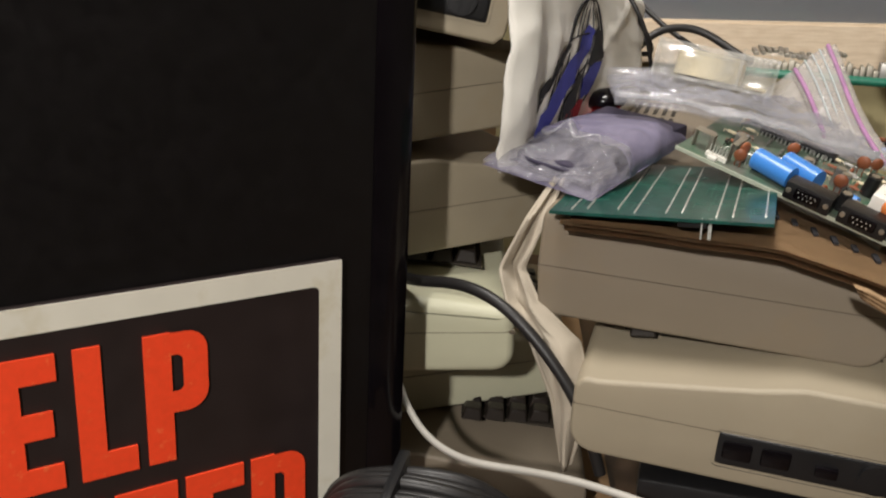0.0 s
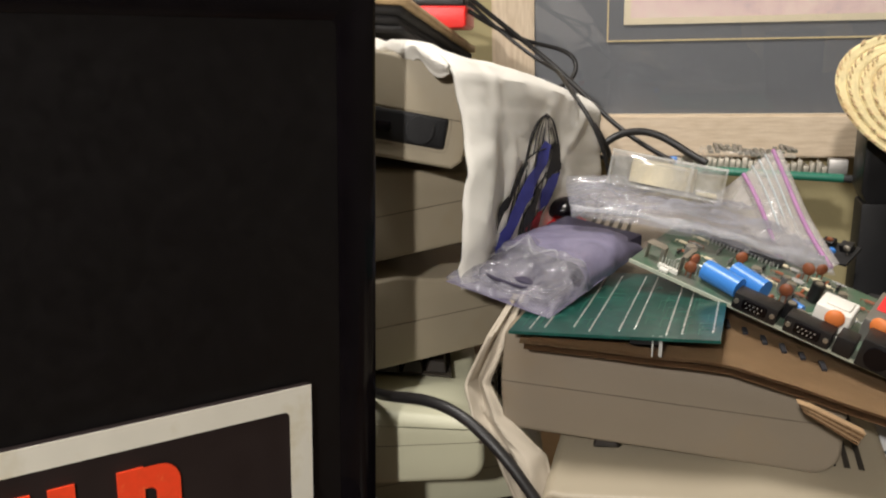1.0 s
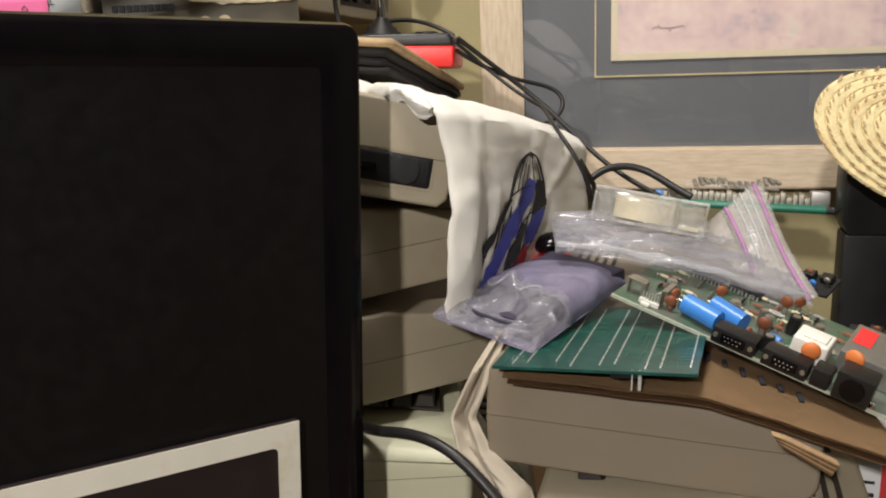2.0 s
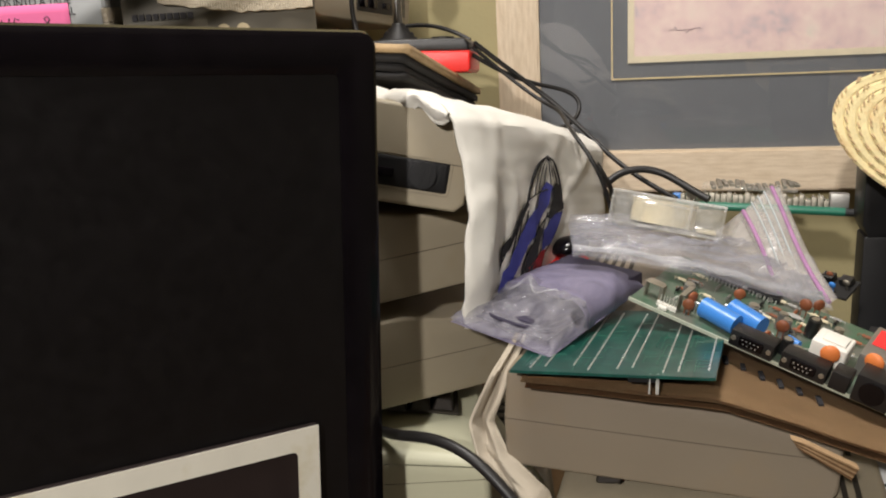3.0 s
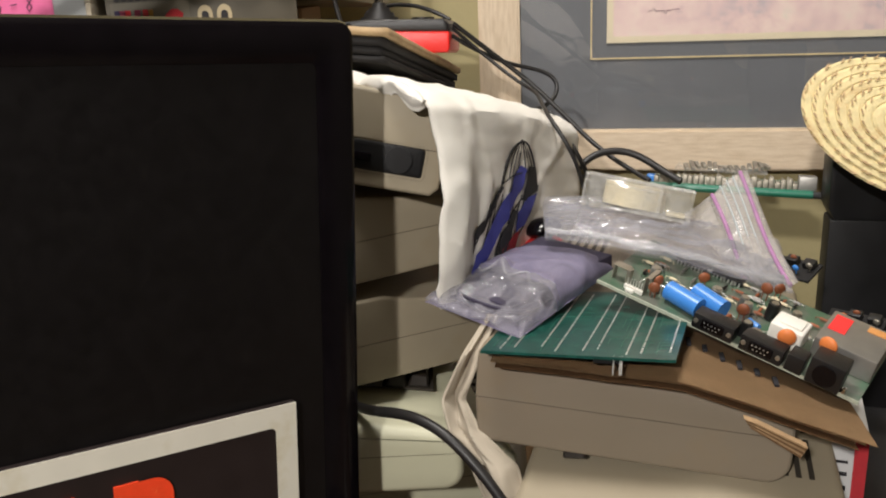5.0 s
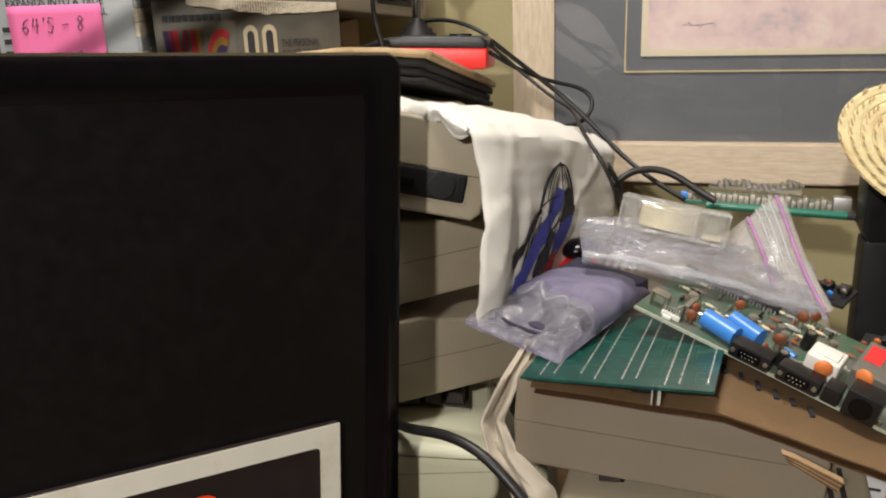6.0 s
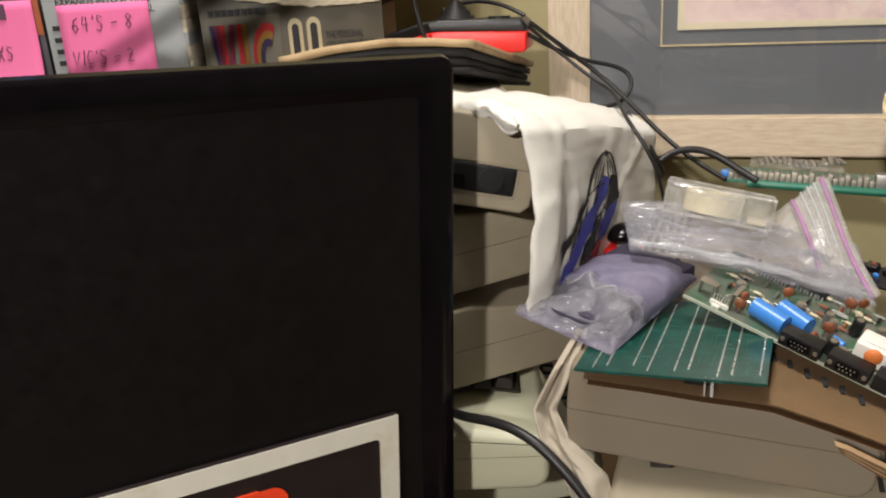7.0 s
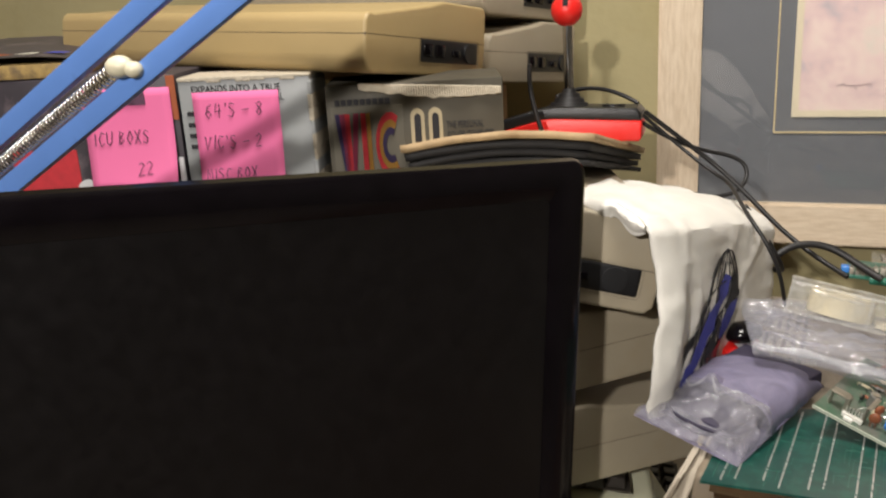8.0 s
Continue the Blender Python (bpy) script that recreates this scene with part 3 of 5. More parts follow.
part("box_body", boxed(0, 0, 0, 0.30, 0.36, 0.017, 0.001), CARDBOARD, tray)
part("box_lid", boxed(-0.001, -0.001, 0.012, 0.301, 0.361, 0.022, 0.001), CARDBOARD, tray)
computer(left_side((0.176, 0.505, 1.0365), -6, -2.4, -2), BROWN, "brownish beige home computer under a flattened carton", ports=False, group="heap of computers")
computer(right_side((0.204, 0.462, 0.968), -5, -3), BEIGE, "beige home computer with black socket panel under another computer", keys=True, group="heap of computers")
case = thing("plastic_case", pose(0.25, 0.46, DESK_Z, 0, 0, -5), "black plastic case under the heaped computers", "case")
part("case_body", boxed(0.0, 0.0, 0, 0.40, 0.30, 0.138, 0.006), BLACK, case)
part("case_lid", boxed(-0.003, -0.003, 0.138, 0.403, 0.303, 0.155, 0.004), BLACK, case)

# ---- cartons and boards under the loose things ----
carton = thing("flattened_carton", pose(0, 0, 0), "flattened brown cardboard carton bent over the computers", "carton")


def card_height(x, y):
    drop = max(0.0, x - 0.312)
    return 1.111 - 0.03 * (x - 0.19) - 0.24 * drop - 0.10 * (y - 0.49)


def card_sheet(x0, x1, yl, yr, y1, lift, t=0.0035):
    def f(u, v):
        x = x0 + (x1 - x0) * u
        y = yl + (yr - yl) * u
        y = y + (y1 - y) * v
        return (x, y, card_height(x, y) + lift + 0.0008 * nz((x, y, 0), 30))
    bm = surface(40, 10, f)
    bmesh.ops.solidify(bm, geom=bm.faces[:], thickness=t)
    return bm


for k in range(3):
    part("flap", card_sheet(0.191 + 0.006 * (k == 0) + 0.003 * (k == 2), 0.419 - 0.005 * k, 0.489 + 0.0025 * (k % 2), 0.455 + 0.004 * (k % 2), 0.80, -0.0060 - 0.0027 * k, 0.0024), (CARDBOARD, CARD_EDGE, CARD_FLUTE, CARDBOARD)[k], carton)
for k in range(6):
    d = 0.0013 * k
    part("torn_flap", prism([(0.342 + 0.6 * d, 1.1005 - d), (0.349 + 0.3 * d, 1.0985 - d), (0.3765 - 0.4 * d, 1.0850 - 1.1 * d), (0.3762 - 0.4 * d, 1.0842 - 1.1 * d), (0.349 + 0.3 * d, 1.0976 - d)], 0.434 + 0.0004 * k, 0.4395 + 0.0006 * k), CARD_FLUTE if k % 2 else CARD_EDGE, carton, "pale cut cardboard flap", soft=False)
# Black strokes drawn for the shaded pins below the mainboard's edge.
for i in range(6):
    x = 0.318 + i * 0.0105
    y = 0.545 - 0.66 * (x - 0.318)
    part("printed_bar", boxed(x, y + 0.001 + 0.003 * (i % 3 == 1), card_height(x, y) - 0.0062, x + 0.0030, y + 0.013, card_height(x, y) - 0.0046), BLACK_INK, carton, "black stroke for shaded pins under the mainboard", soft=False)


white = thing("white_carton", pose(0.4135, 0.560, DESK_Z, 0, 0, -8), "small white carton with a red panel beside the heap", "carton")
part("carton_body", boxed(0, 0, 0, 0.030, 0.10, 0.228, 0.001), PAPER_WHITE, white)
part("red_panel", boxed(0.0215, -0.0006, 0.12, 0.0302, 0.02, 0.224), RED_INK, white, "dark red panel")
part("printed_bars", box(box(boxed(0.010, -0.0006, 0.204, 0.018, 0.001, 0.206), 0.010, -0.0006, 0.194, 0.018, 0.001, 0.197), 0.010, -0.0006, 0.182, 0.018, 0.001, 0.186), BLACK_INK, white)

# teal board lying on the carton
teal_m = frame_at((0.185, 0.489, 1.1105), Vector((0.1205, -0.0175, 0.007)), (-0.055, 0.10, 1))
rng = random.Random(5)
teal = thing("bare_circuit_board", teal_m, "teal bare circuit board with rows of solder, solder side up", "circuit board")
TW, TD = 0.1228, 0.15
part("board", boxed(0, 0, -0.0018, TW, TD, 0), PCB_TEAL, teal, soft=False)
for i in range(9):
    x = 0.012 + (i // 2) * 0.0255 + (0.0085 if i % 2 else 0.0) + 0.002 * (i // 3)
    row = bmesh.new()
    y = 0.006 + 0.004 * (i % 3)
    while y < TD - 0.01:
        box(row, x - 0.0005, y, -0.0002, x + 0.0005, y + 0.0013 + 0.0006 * rng.random(), 0.0006)
        y += 0.0023 if rng.random() > 0.12 else 0.0050
    part("solder_strip", row, SOLDER, teal, soft=False)
for i in range(46):
    x, y, n = 0.005 + 0.112 * rng.random(), 0.004 + 0.12 * rng.random(), 0.008 + 0.024 * rng.random()
    line = boxed(x, y, 0, x + 0.0005, y + n, 0.0003)
    box(line, x, y + n - 0.0005, 0, min(TW - 0.002, x + 0.003 + 0.008 * rng.random()), y + n, 0.0003)
    part("trace", line, TRACE, teal, soft=False)
pins = bmesh.new()
for x in (0.0855, 0.0895, 0.0905):
    rod(pins, (x, 0.003, 0), (x, -0.004, -0.010), 0.0005, 6)
part("wire_ends", pins, SOLDER, teal)
part("edge_chip", boxed(0.072, 0.004, -0.006, 0.088, 0.012, -0.0018, 0.0005), BLACK, teal)

# ---- populated board leaning over the teal one ----
B_L, B_R = Vector((0.2575, 0.580, 1.1280)), Vector((0.420, 0.500, 1.0805))
bd_m = frame_at(B_L, B_R - B_L, (0.10, -0.13, 1)) @ Matrix.Diagonal((0.93, 0.93, 0.93, 1))
mother = thing("computer_mainboard", bd_m, "green computer mainboard with capacitors, sockets and tin shield box", "circuit board")
BL = (B_R - B_L).length
BDEP = 0.095
part("board", boxed(0, 0, -0.0016, BL + 0.012, BDEP, 0), PCB_GREEN, mother, soft=False)
part("board_edge", boxed(-0.0004, -0.0012, -0.0022, BL + 0.0124, -0.0001, 0.0004), PCB_EDGE, mother, soft=False)


def can(bm, a, b, r):
    rod(bm, a, b, r, 20)
    rod(bm, Vector(a).lerp(Vector(b), 0.06), Vector(a).lerp(Vector(b), 0.10), r * 1.03, 20)
    return bm


for a, b, r in (((0.050, 0.016, 0.0085), (0.078, 0.010, 0.0085), 0.0075), ((0.066, 0.030, 0.0085), (0.092, 0.022, 0.0085), 0.0075)):
    cp = part("capacitor", can(bmesh.new(), a, b, r), CAP_BLUE, mother, "blue electrolytic capacitor")
    d = (Vector(a) - Vector(b)).normalized()
    wire = bmesh.new()
    rod(wire, a, Vector(a) + d * 0.006, 0.0005, 6)
    rod(wire, Vector(a) + d * 0.006, Vector(a) + d * 0.006 - Vector((0, 0, 0.0085)), 0.0005, 6)
    part("lead", wire, SOLDER, cp)


def port(x):
    p = part("control_port", boxed(x, -0.004, 0.0, x + 0.031, 0.010, 0.0125, 0.0015), BLACK, mother, "black nine-pin socket")
    part("socket_face", boxed(x + 0.007, -0.0055, 0.003, x + 0.024, -0.003, 0.0105, 0.0015), GLOSS, p)
    pin = bmesh.new()
    for r in range(2):
        for k in range(5 - r):
            rod(pin, (x + 0.0095 + k * 0.0028 + r * 0.0014, -0.0058, 0.0083 - r * 0.003), (x + 0.0095 + k * 0.0028 + r * 0.0014, -0.004, 0.0083 - r * 0.003), 0.0005, 6)
    part("pin", pin, SOLDER, p)
    for sx in (0.003, 0.028):
        part("rivet", rod(bmesh.new(), (x + sx, -0.0052, 0.0068), (x + sx, -0.003, 0.0068), 0.0017, 10), TIN, p)


port(0.079)
port(0.115)
part("power_switch", boxed(0.148, -0.003, 0, 0.160, 0.012, 0.013, 0.001), BLACK, mother, "black switch block")
din = part("din_socket", boxed(0.163, -0.005, 0, 0.186, 0.014, 0.020, 0.001), BLACK, mother, "black round power socket")
part("socket_ring", rod(bmesh.new(), (0.1745, -0.0065, 0.010), (0.1745, -0.004, 0.010), 0.0078, 20), GLOSS, din)
part("relay", boxed(0.126, 0.020, 0.001, 0.150, 0.042, 0.017, 0.002, 3), RELAY_WHITE, mother, "white nylon block")
part("relay_top", boxed(0.131, 0.024, 0.017, 0.147, 0.038, 0.0185, 0.001), RELAY_WHITE, mother)
shield = part("shield_box", boxed(0.156, 0.026, 0, 0.199, 0.074, 0.0175, 0.0015), STEEL, mother, "dull tin shield box")
part("red_label", boxed(0.159, 0.044, 0.0173, 0.171, 0.068, 0.0181), RED_STICKER, shield, "red paper label")
part("orange_label", boxed(0.182, 0.062, 0.0173, 0.196, 0.070, 0.0181), GREY_STICKER, shield)


def disc(x, y, z, r, mat, label, turn=0.0):
    bm = bmesh.new()
    bmesh.ops.create_uvsphere(bm, u_segments=14, v_segments=8, radius=1, matrix=pose(x, y, z + r, 0, 0, turn) @ Matrix.Diagonal((r, r * 0.42, r, 1)))
    rod(bm, (x - r * 0.4, y, z + r * 0.3), (x - r * 0.4, y, 0), 0.0004, 6)
    rod(bm, (x + r * 0.4, y, z + r * 0.3), (x + r * 0.4, y, 0), 0.0004, 6)
    part("disc_capacitor", bm, mat, mother, label)


for x, y, z, r, t in ((0.041, 0.010, 0.004, 0.0045, 20), (0.040, 0.019, 0.006, 0.0045, 60), (0.104, 0.027, 0.008, 0.0048, 10), (0.098, 0.016, 0.003, 0.004, 70), (0.062, 0.055, 0.004, 0.0045, 30), (0.105, 0.075, 0.006, 0.0048, 0), (0.112, 0.085, 0.005, 0.0045, 40)):
    disc(x, y, z, r, RESISTOR_BROWN, "brown ceramic disc capacitor", t)
disc(0.141, 0.012, 0.009, 0.0065, DISC_ORANGE, "orange ceramic disc", 15)
disc(0.167, 0.018, 0.013, 0.0065, DISC_ORANGE, "orange ceramic disc", -10)
part("small_capacitor", rod(bmesh.new(), (0.110, 0.026, 0.006), (0.119, 0.023, 0.006), 0.003, 14), CAP_BLUE, mother, "small blue capacitor")
for k in range(85):
    x, y = rng.uniform(0.012, 0.152), rng.uniform(0.012, 0.09)
    a = rng.choice((0, 0, 90))
    body = bmesh.new()
    rod(body, (-0.003, 0, 0.0022), (0.003, 0, 0.0022), 0.0012, 8)
    rod(body, (-0.006, 0, 0.0022), (0.006, 0, 0.0022), 0.0003, 5)
    rod(body, (-0.006, 0, 0.0022), (-0.006, 0, 0), 0.0003, 5)
    rod(body, (0.006, 0, 0.0022), (0.006, 0, 0), 0.0003, 5)
    bmesh.ops.transform(body, matrix=pose(x, y, 0.0005, 0, 0, a), verts=body.verts)
    part("resistor", body, rng.choice((RESISTOR_BROWN, TAPE_BEIGE, STEEL, BLACK, STEEL)), mother)
for x, y in ((0.03, 0.075), (0.06, 0.078)):
    chip = part("chip", boxed(x, y, 0.001, x + 0.026, y + 0.008, 0.005, 0.0006), BLACK, mother)
    legs = bmesh.new()
    for k in range(8):
        for yy in (y - 0.0008, y + 0.008):
            box(legs, x + 0.002 + k * 0.003, yy, 0, x + 0.003 + k * 0.003, yy + 0.0008, 0.003)
    part("chip_legs", legs, SOLDER, chip, soft=False)
for k, (x, y, h) in enumerate(((0.104, 0.034, 0.016), (0.112, 0.014, 0.013), (0.120, 0.012, 0.010), (0.098, 0.044, 0.014), (0.030, 0.034, 0.012), (0.118, 0.052, 0.015), (0.134, 0.058, 0.012), (0.076, 0.046, 0.010))):
    can_part = part("upright_can", rod(bmesh.new(), (x, y, 0.001), (x + 0.001, y - 0.001, h), 0.0034 + 0.0006 * (k % 3), 16), (STEEL, BLACK, TIN, STEEL)[k % 4], mother, "dusty upright component")
    part("can_top", rod(bmesh.new(), (x + 0.001, y - 0.001, h), (x + 0.001, y - 0.001, h + 0.0006), 0.0028, 16), TIN, can_part)
for k in range(9):
    x = 0.026 + 0.0135 * k
    jumper = [(x, 0.016 + 0.002 * (k % 3), 0.001), (x + 0.001, 0.017, 0.008 + 0.002 * (k % 2)), (x + 0.007, 0.021, 0.009), (x + 0.009, 0.024 + 0.002 * (k % 4), 0.001)]
    cable("wire_link", jumper, 0.00045, SOLDER, parent=mother)
# bent tin brackets and a pin header at the left end of the board
clip = bmesh.new()
for a, b in (((0.006, 0.014, 0), (0.006, 0.014, 0.013)), ((0.006, 0.014, 0.013), (0.018, 0.012, 0.013)), ((0.018, 0.012, 0.013), (0.020, 0.012, 0)), ((0.034, 0.010, 0), (0.034, 0.012, 0.014)), ((0.034, 0.012, 0.014), (0.037, 0.024, 0.014))):
    box(clip, min(a[0], b[0]) - 0.0005, min(a[1], b[1]) - 0.003, min(a[2], b[2]) - 0.0004, max(a[0], b[0]) + 0.0005, max(a[1], b[1]) + 0.003, max(a[2], b[2]) + 0.0004, 0.0003)
part("tin_bracket", clip, TIN, mother, "bent tin bracket")
hd = bmesh.new()
for k in range(6):
    rod(hd, (0.021 + k * 0.0023, 0.007, 0), (0.021 + k * 0.0023, 0.007, 0.009), 0.0005, 6)
part("header_pins", hd, SOLDER, mother)
part("header_base", boxed(0.019, 0.0055, 0, 0.0345, 0.0085, 0.003), RELAY_WHITE, mother, soft=False)
part("solder_lump", boxed(0.022, 0.001, 0, 0.029, 0.004, 0.003, 0.001), RELAY_WHITE, mother)
part("screw", rod(bmesh.new(), (0.188, 0.001, 0), (0.188, 0.001, 0.004), 0.002, 10), CHROME, mother)


# ---- bags ----
def quad(p00, p10, p11, p01):
    a, b, c, d = Vector(p00), Vector(p10), Vector(p11), Vector(p01)
    return lambda u, v: (a * (1 - u) + b * u) * (1 - v) + (d * (1 - u) + c * u) * v


lilac = thing("antistatic_bag", pose(0, 0, 0), "crumpled lilac antistatic bag holding a board, lying on the teal board", "plastic bag")
LQ = quad((0.132, 0.566, 1.1120), (0.208, 0.514, 1.1085), (0.268, 0.640, 1.115), (0.192, 0.690, 1.108))


def bag_top(u, v):
    """The upper film: a flat-topped bulge, smooth behind and creased towards its open end."""
    p = LQ(u, v)
    k = (max(0.0, 1 - abs(2 * u - 1) ** 5) * max(0.0, 1 - abs(2 * v - 1) ** 5)) ** 0.55
    front = max(0.0, 1 - v / 0.42)
    crease = max(0.0, 1 - 3.4 * abs(nz(p, 26, 5.3))) * 0.0060 + max(0.0, 1 - 3.0 * abs(nz(p, 52, 2.2))) * 0.0032 + abs(nz(p, 90, 7.7)) * 0.0022
    soft = nz(p, 14, 1.2) * 0.0022 + max(0.0, 1 - 7 * abs(nz(p, 17, 9.1))) ** 2 * 0.0010
    lip = 0.012 * math.exp(-((v - 0.40) / 0.05) ** 2) * nz((u * 3, 0, 0), 2, 4)
    z = 0.0215 * k * (1 - 0.80 * front) * (1 - 0.22 * (1 - u) * v) + crease * (0.06 + 0.94 * front) * (0.3 + 0.7 * k) * 1.15 + soft * k + max(0.0, lip) * k
    return p + Vector((0.002 * nz(p, 60, 3), 0.002 * nz(p, 60, 6), z))


thicken(part("film", surface(60, 44, lambda u, v: bag_top(u, 0.36 + 0.64 * v)), FILM_PURPLE, lilac, "lilac film"), 0.0004)
thicken(part("open_end", surface(90, 50, lambda u, v: bag_top(u, 0.40 * v) + Vector((0, 0, 0.0006))), FILM_CLEAR, lilac, "clear creased open end"), 0.0003)
part("under_film", surface(8, 8, lambda u, v: LQ(u, v) + Vector((0, 0, 0.0004))), FILM_PURPLE, lilac)
lip_line = [bag_top(0.06 + 0.88 * i / 16, 0.36 + 0.05 * math.sin(i * 1.3)) + Vector((0, 0, 0.0012)) for i in range(17)]
cable("film_lip", lip_line, 0.0007, FILM_EDGE, parent=lilac)
rim = [LQ(a, b) + Vector((0, 0, 0.0085)) for a, b in ((0.16, 0.30), (0.12, 0.12), (0.52, 0.06), (0.90, 0.12), (0.90, 0.22))]
cable("board_edge", rim, 0.0012, BAG_INSIDE, parent=lilac, label="dark board edge inside the film")
# Added dark card that makes the inside of the open end look dark.
thicken(part("board_end", surface(14, 8, lambda u, v: LQ(0.12 + 0.76 * u, 0.09 + 0.32 * v) + Vector((0, 0, 0.0035 + 0.002 * math.sin(u * 9)))), BAG_INSIDE, lilac, "dark card added to darken the bag's inside"), 0.001)
inner = part("wrapped_board", boxed(-0.036, -0.060, 0.001, 0.034, 0.060, 0.012, 0.002), BAG_INSIDE, lilac, "dark board inside the film")
inner.matrix_local = frame_at((0.205, 0.612, 1.1125), (0.076, -0.052, -0.003), (-0.02, -0.06, 1))

clear_bag = thing("zip_bag", pose(0, 0, 0), "crumpled clear zip bag with a pink and white zip", "plastic bag")
mid = quad((0.216, 0.626, 1.143), (0.398, 0.618, 1.108), (0.408, 0.748, 1.104), (0.203, 0.748, 1.143))


def draped(u, v):
    p = mid(u, v)
    p.z += 0.009 * math.sin(math.pi * min(1, u * 1.1)) * (1 - 0.7 * v) + 0.003 * nz(p, 30, 4)
    p.y -= 0.012 * math.sin(math.pi * u) * (1 - v)
    return p




def zip_film(u, v):
    """The upper sheet: long creases running along the bag, finer ones across its ends."""
    p = draped(u, v)
    k = (max(0.0, 1 - abs(2 * u - 1) ** 6) * max(0.0, 1 - abs(2 * v - 1) ** 6)) ** 0.5
    bend = v * 6.5 + 0.5 * math.sin(4 * u)
    ridge = max(0.0, 1 - 4.0 * abs(nz((u * 1.7, bend, 0), 1.0, 3.4))) ** 2 * 0.0065 + max(0.0, 1 - 4.5 * abs(nz((u * 3.1, bend * 1.9, 1), 1.0, 8.2))) ** 2 * 0.0035
    fine = nz((u * 11, v * 13, 2), 1.0, 1.7) * 0.0016 + abs(nz((u * 6, v * 20, 5), 1.0, 2.9)) * 0.0018
    return p + Vector((0.0015 * nz(p, 50, 4), 0.0015 * nz(p, 50, 9), 0.0045 * k + (ridge + fine) * (0.4 + 0.6 * k)))


part("film", surface(130, 80, zip_film), FILM_GREY, clear_bag)
part("under_film", surface(30, 20, lambda u, v: draped(u, v) + Vector((0, 0, -0.0015))), FILM_GREY, clear_bag)
for k in range(3):
    pts = [draped(i / 14, 0.01 + 0.035 * k) + Vector((0, -0.002, 0.0045 + 0.003 * nz((i, k, 0), 0.7, 3))) for i in range(15)]
    thicken(part("film_crease", surface(28, 3, lambda u, v, pts=pts: pts[min(13, int(u * 14))].lerp(pts[min(14, int(u * 14) + 1)], u * 14 - int(u * 14)) + Vector((0, (0.0035 + 0.004 * abs(nz((u * 6, k, 0), 1, 4))) * v, 0.003 * math.sin(v * 3) + 0.0016 * nz((u * 9, v, k), 1.5, 2)))), FILM_EDGE, clear_bag, "folded film edge"), 0.0003)
ZT, ZB = Vector((0.362, 0.745, 1.155)), Vector((0.388, 0.628, 1.098))


def zip_sheet(u, v):
    p = ZT.lerp(ZB, u) + Vector((0.010, 0.004, 0.006)) * (v - 0.5) * 3.2
    p.z += 0.004 * math.sin(u * 5 + v * 2) + 0.003 * math.sin(math.pi * v)
    return p


thicken(part("zip_lip", surface(24, 10, zip_sheet), FILM_ZIP, clear_bag, "clear bag mouth"), 0.0004)
for v, mat, lab in ((0.10, PINK_ZIP, "pink zip line"), (0.30, CLEAR_ZIP, "clear zip rib"), (0.46, CLEAR_ZIP, "clear zip rib"), (0.62, CLEAR_ZIP, "clear zip rib"), (0.82, PINK_ZIP, "pink zip line")):
    pts = [zip_sheet(i / 8, v) + Vector((-0.0004, -0.001, 0.0010)) for i in range(9)]
    cable("zip_rib", pts, 0.0017 if mat is PINK_ZIP else 0.0008, mat, parent=clear_bag)
side_film = quad((0.318, 0.735, 1.128), (0.375, 0.635, 1.108), (0.390, 0.640, 1.112), (0.360, 0.745, 1.155))
thicken(part("film_fold", surface(20, 12, lambda u, v: side_film(u, v) + Vector((0, 0, 0.004 * nz(side_film(u, v), 50, 2)))), FILM_ZIP, clear_bag, "clear side fold"), 0.0004)

# ---- clear plastic box with a roll of tape ----
tape_m = frame_at((0.239, 0.702, 1.1515), Vector((0.085, -0.008, -0.0145)), (0.15, 0.22, 1))
tape_box = thing("tape_box", tape_m, "clear plastic box holding a roll of beige tape", "plastic box")
TL, TDp, TH = 0.090, 0.042, 0.027


def shell(x0, y0, z0, x1, y1, z1, t, r=0.004):
    bm = bmesh.new()
    outer = boxed(x0, y0, z0, x1, y1, z1, r, 3)
    me = bpy.data.meshes.new("tmp")
    outer.to_mesh(me)
    bm.from_mesh(me)
    outer.free()
    inn = boxed(x0 + t, y0 + t, z0 + t, x1 - t, y1 - t, z1 - t, r * 0.7, 2)
    bmesh.ops.reverse_faces(inn, faces=inn.faces[:])
    inn.to_mesh(me)
    bm.from_mesh(me)
    inn.free()
    bpy.data.meshes.remove(me)
    return bm


def shell_part(name, bm, mat, parent, label):
    me = bpy.data.meshes.new(name)
    bm.to_mesh(me)
    bm.free()
    me.materials.append(mat)
    smooth(me)
    ob = new(name, me)
    ob.parent = parent
    return tagged(ob, label)


shell_part("clear_case", shell(0, 0, 0, TL, TDp, TH, 0.0016), ACRYLIC, tape_box, "clear rigid case")
part("case_rib", boxed(0.062, -0.0006, 0.001, 0.0645, TDp + 0.0006, TH + 0.0006), ACRYLIC_RIM, tape_box)
for a in ((-0.0004, -0.0004, TH - 0.0018, TL + 0.0004, 0.002, TH + 0.0004), (-0.0004, -0.0004, -0.0004, TL + 0.0004, 0.002, 0.0022), (-0.0004, -0.0005, 0.0, 0.0018, 0.002, TH), (TL - 0.0018, -0.0005, 0.0, TL + 0.0004, 0.003, TH), (-0.0004, TDp - 0.002, TH - 0.0018, TL + 0.0004, TDp + 0.0004, TH + 0.0004), (TL - 0.003, 0.0, TH - 0.0018, TL + 0.0005, TDp, TH + 0.0005), (-0.0005, 0.0, TH - 0.003, 0.003, TDp, TH + 0.0005)):
    part("case_edge", boxed(*a, 0.0008), ACRYLIC_RIM, tape_box)
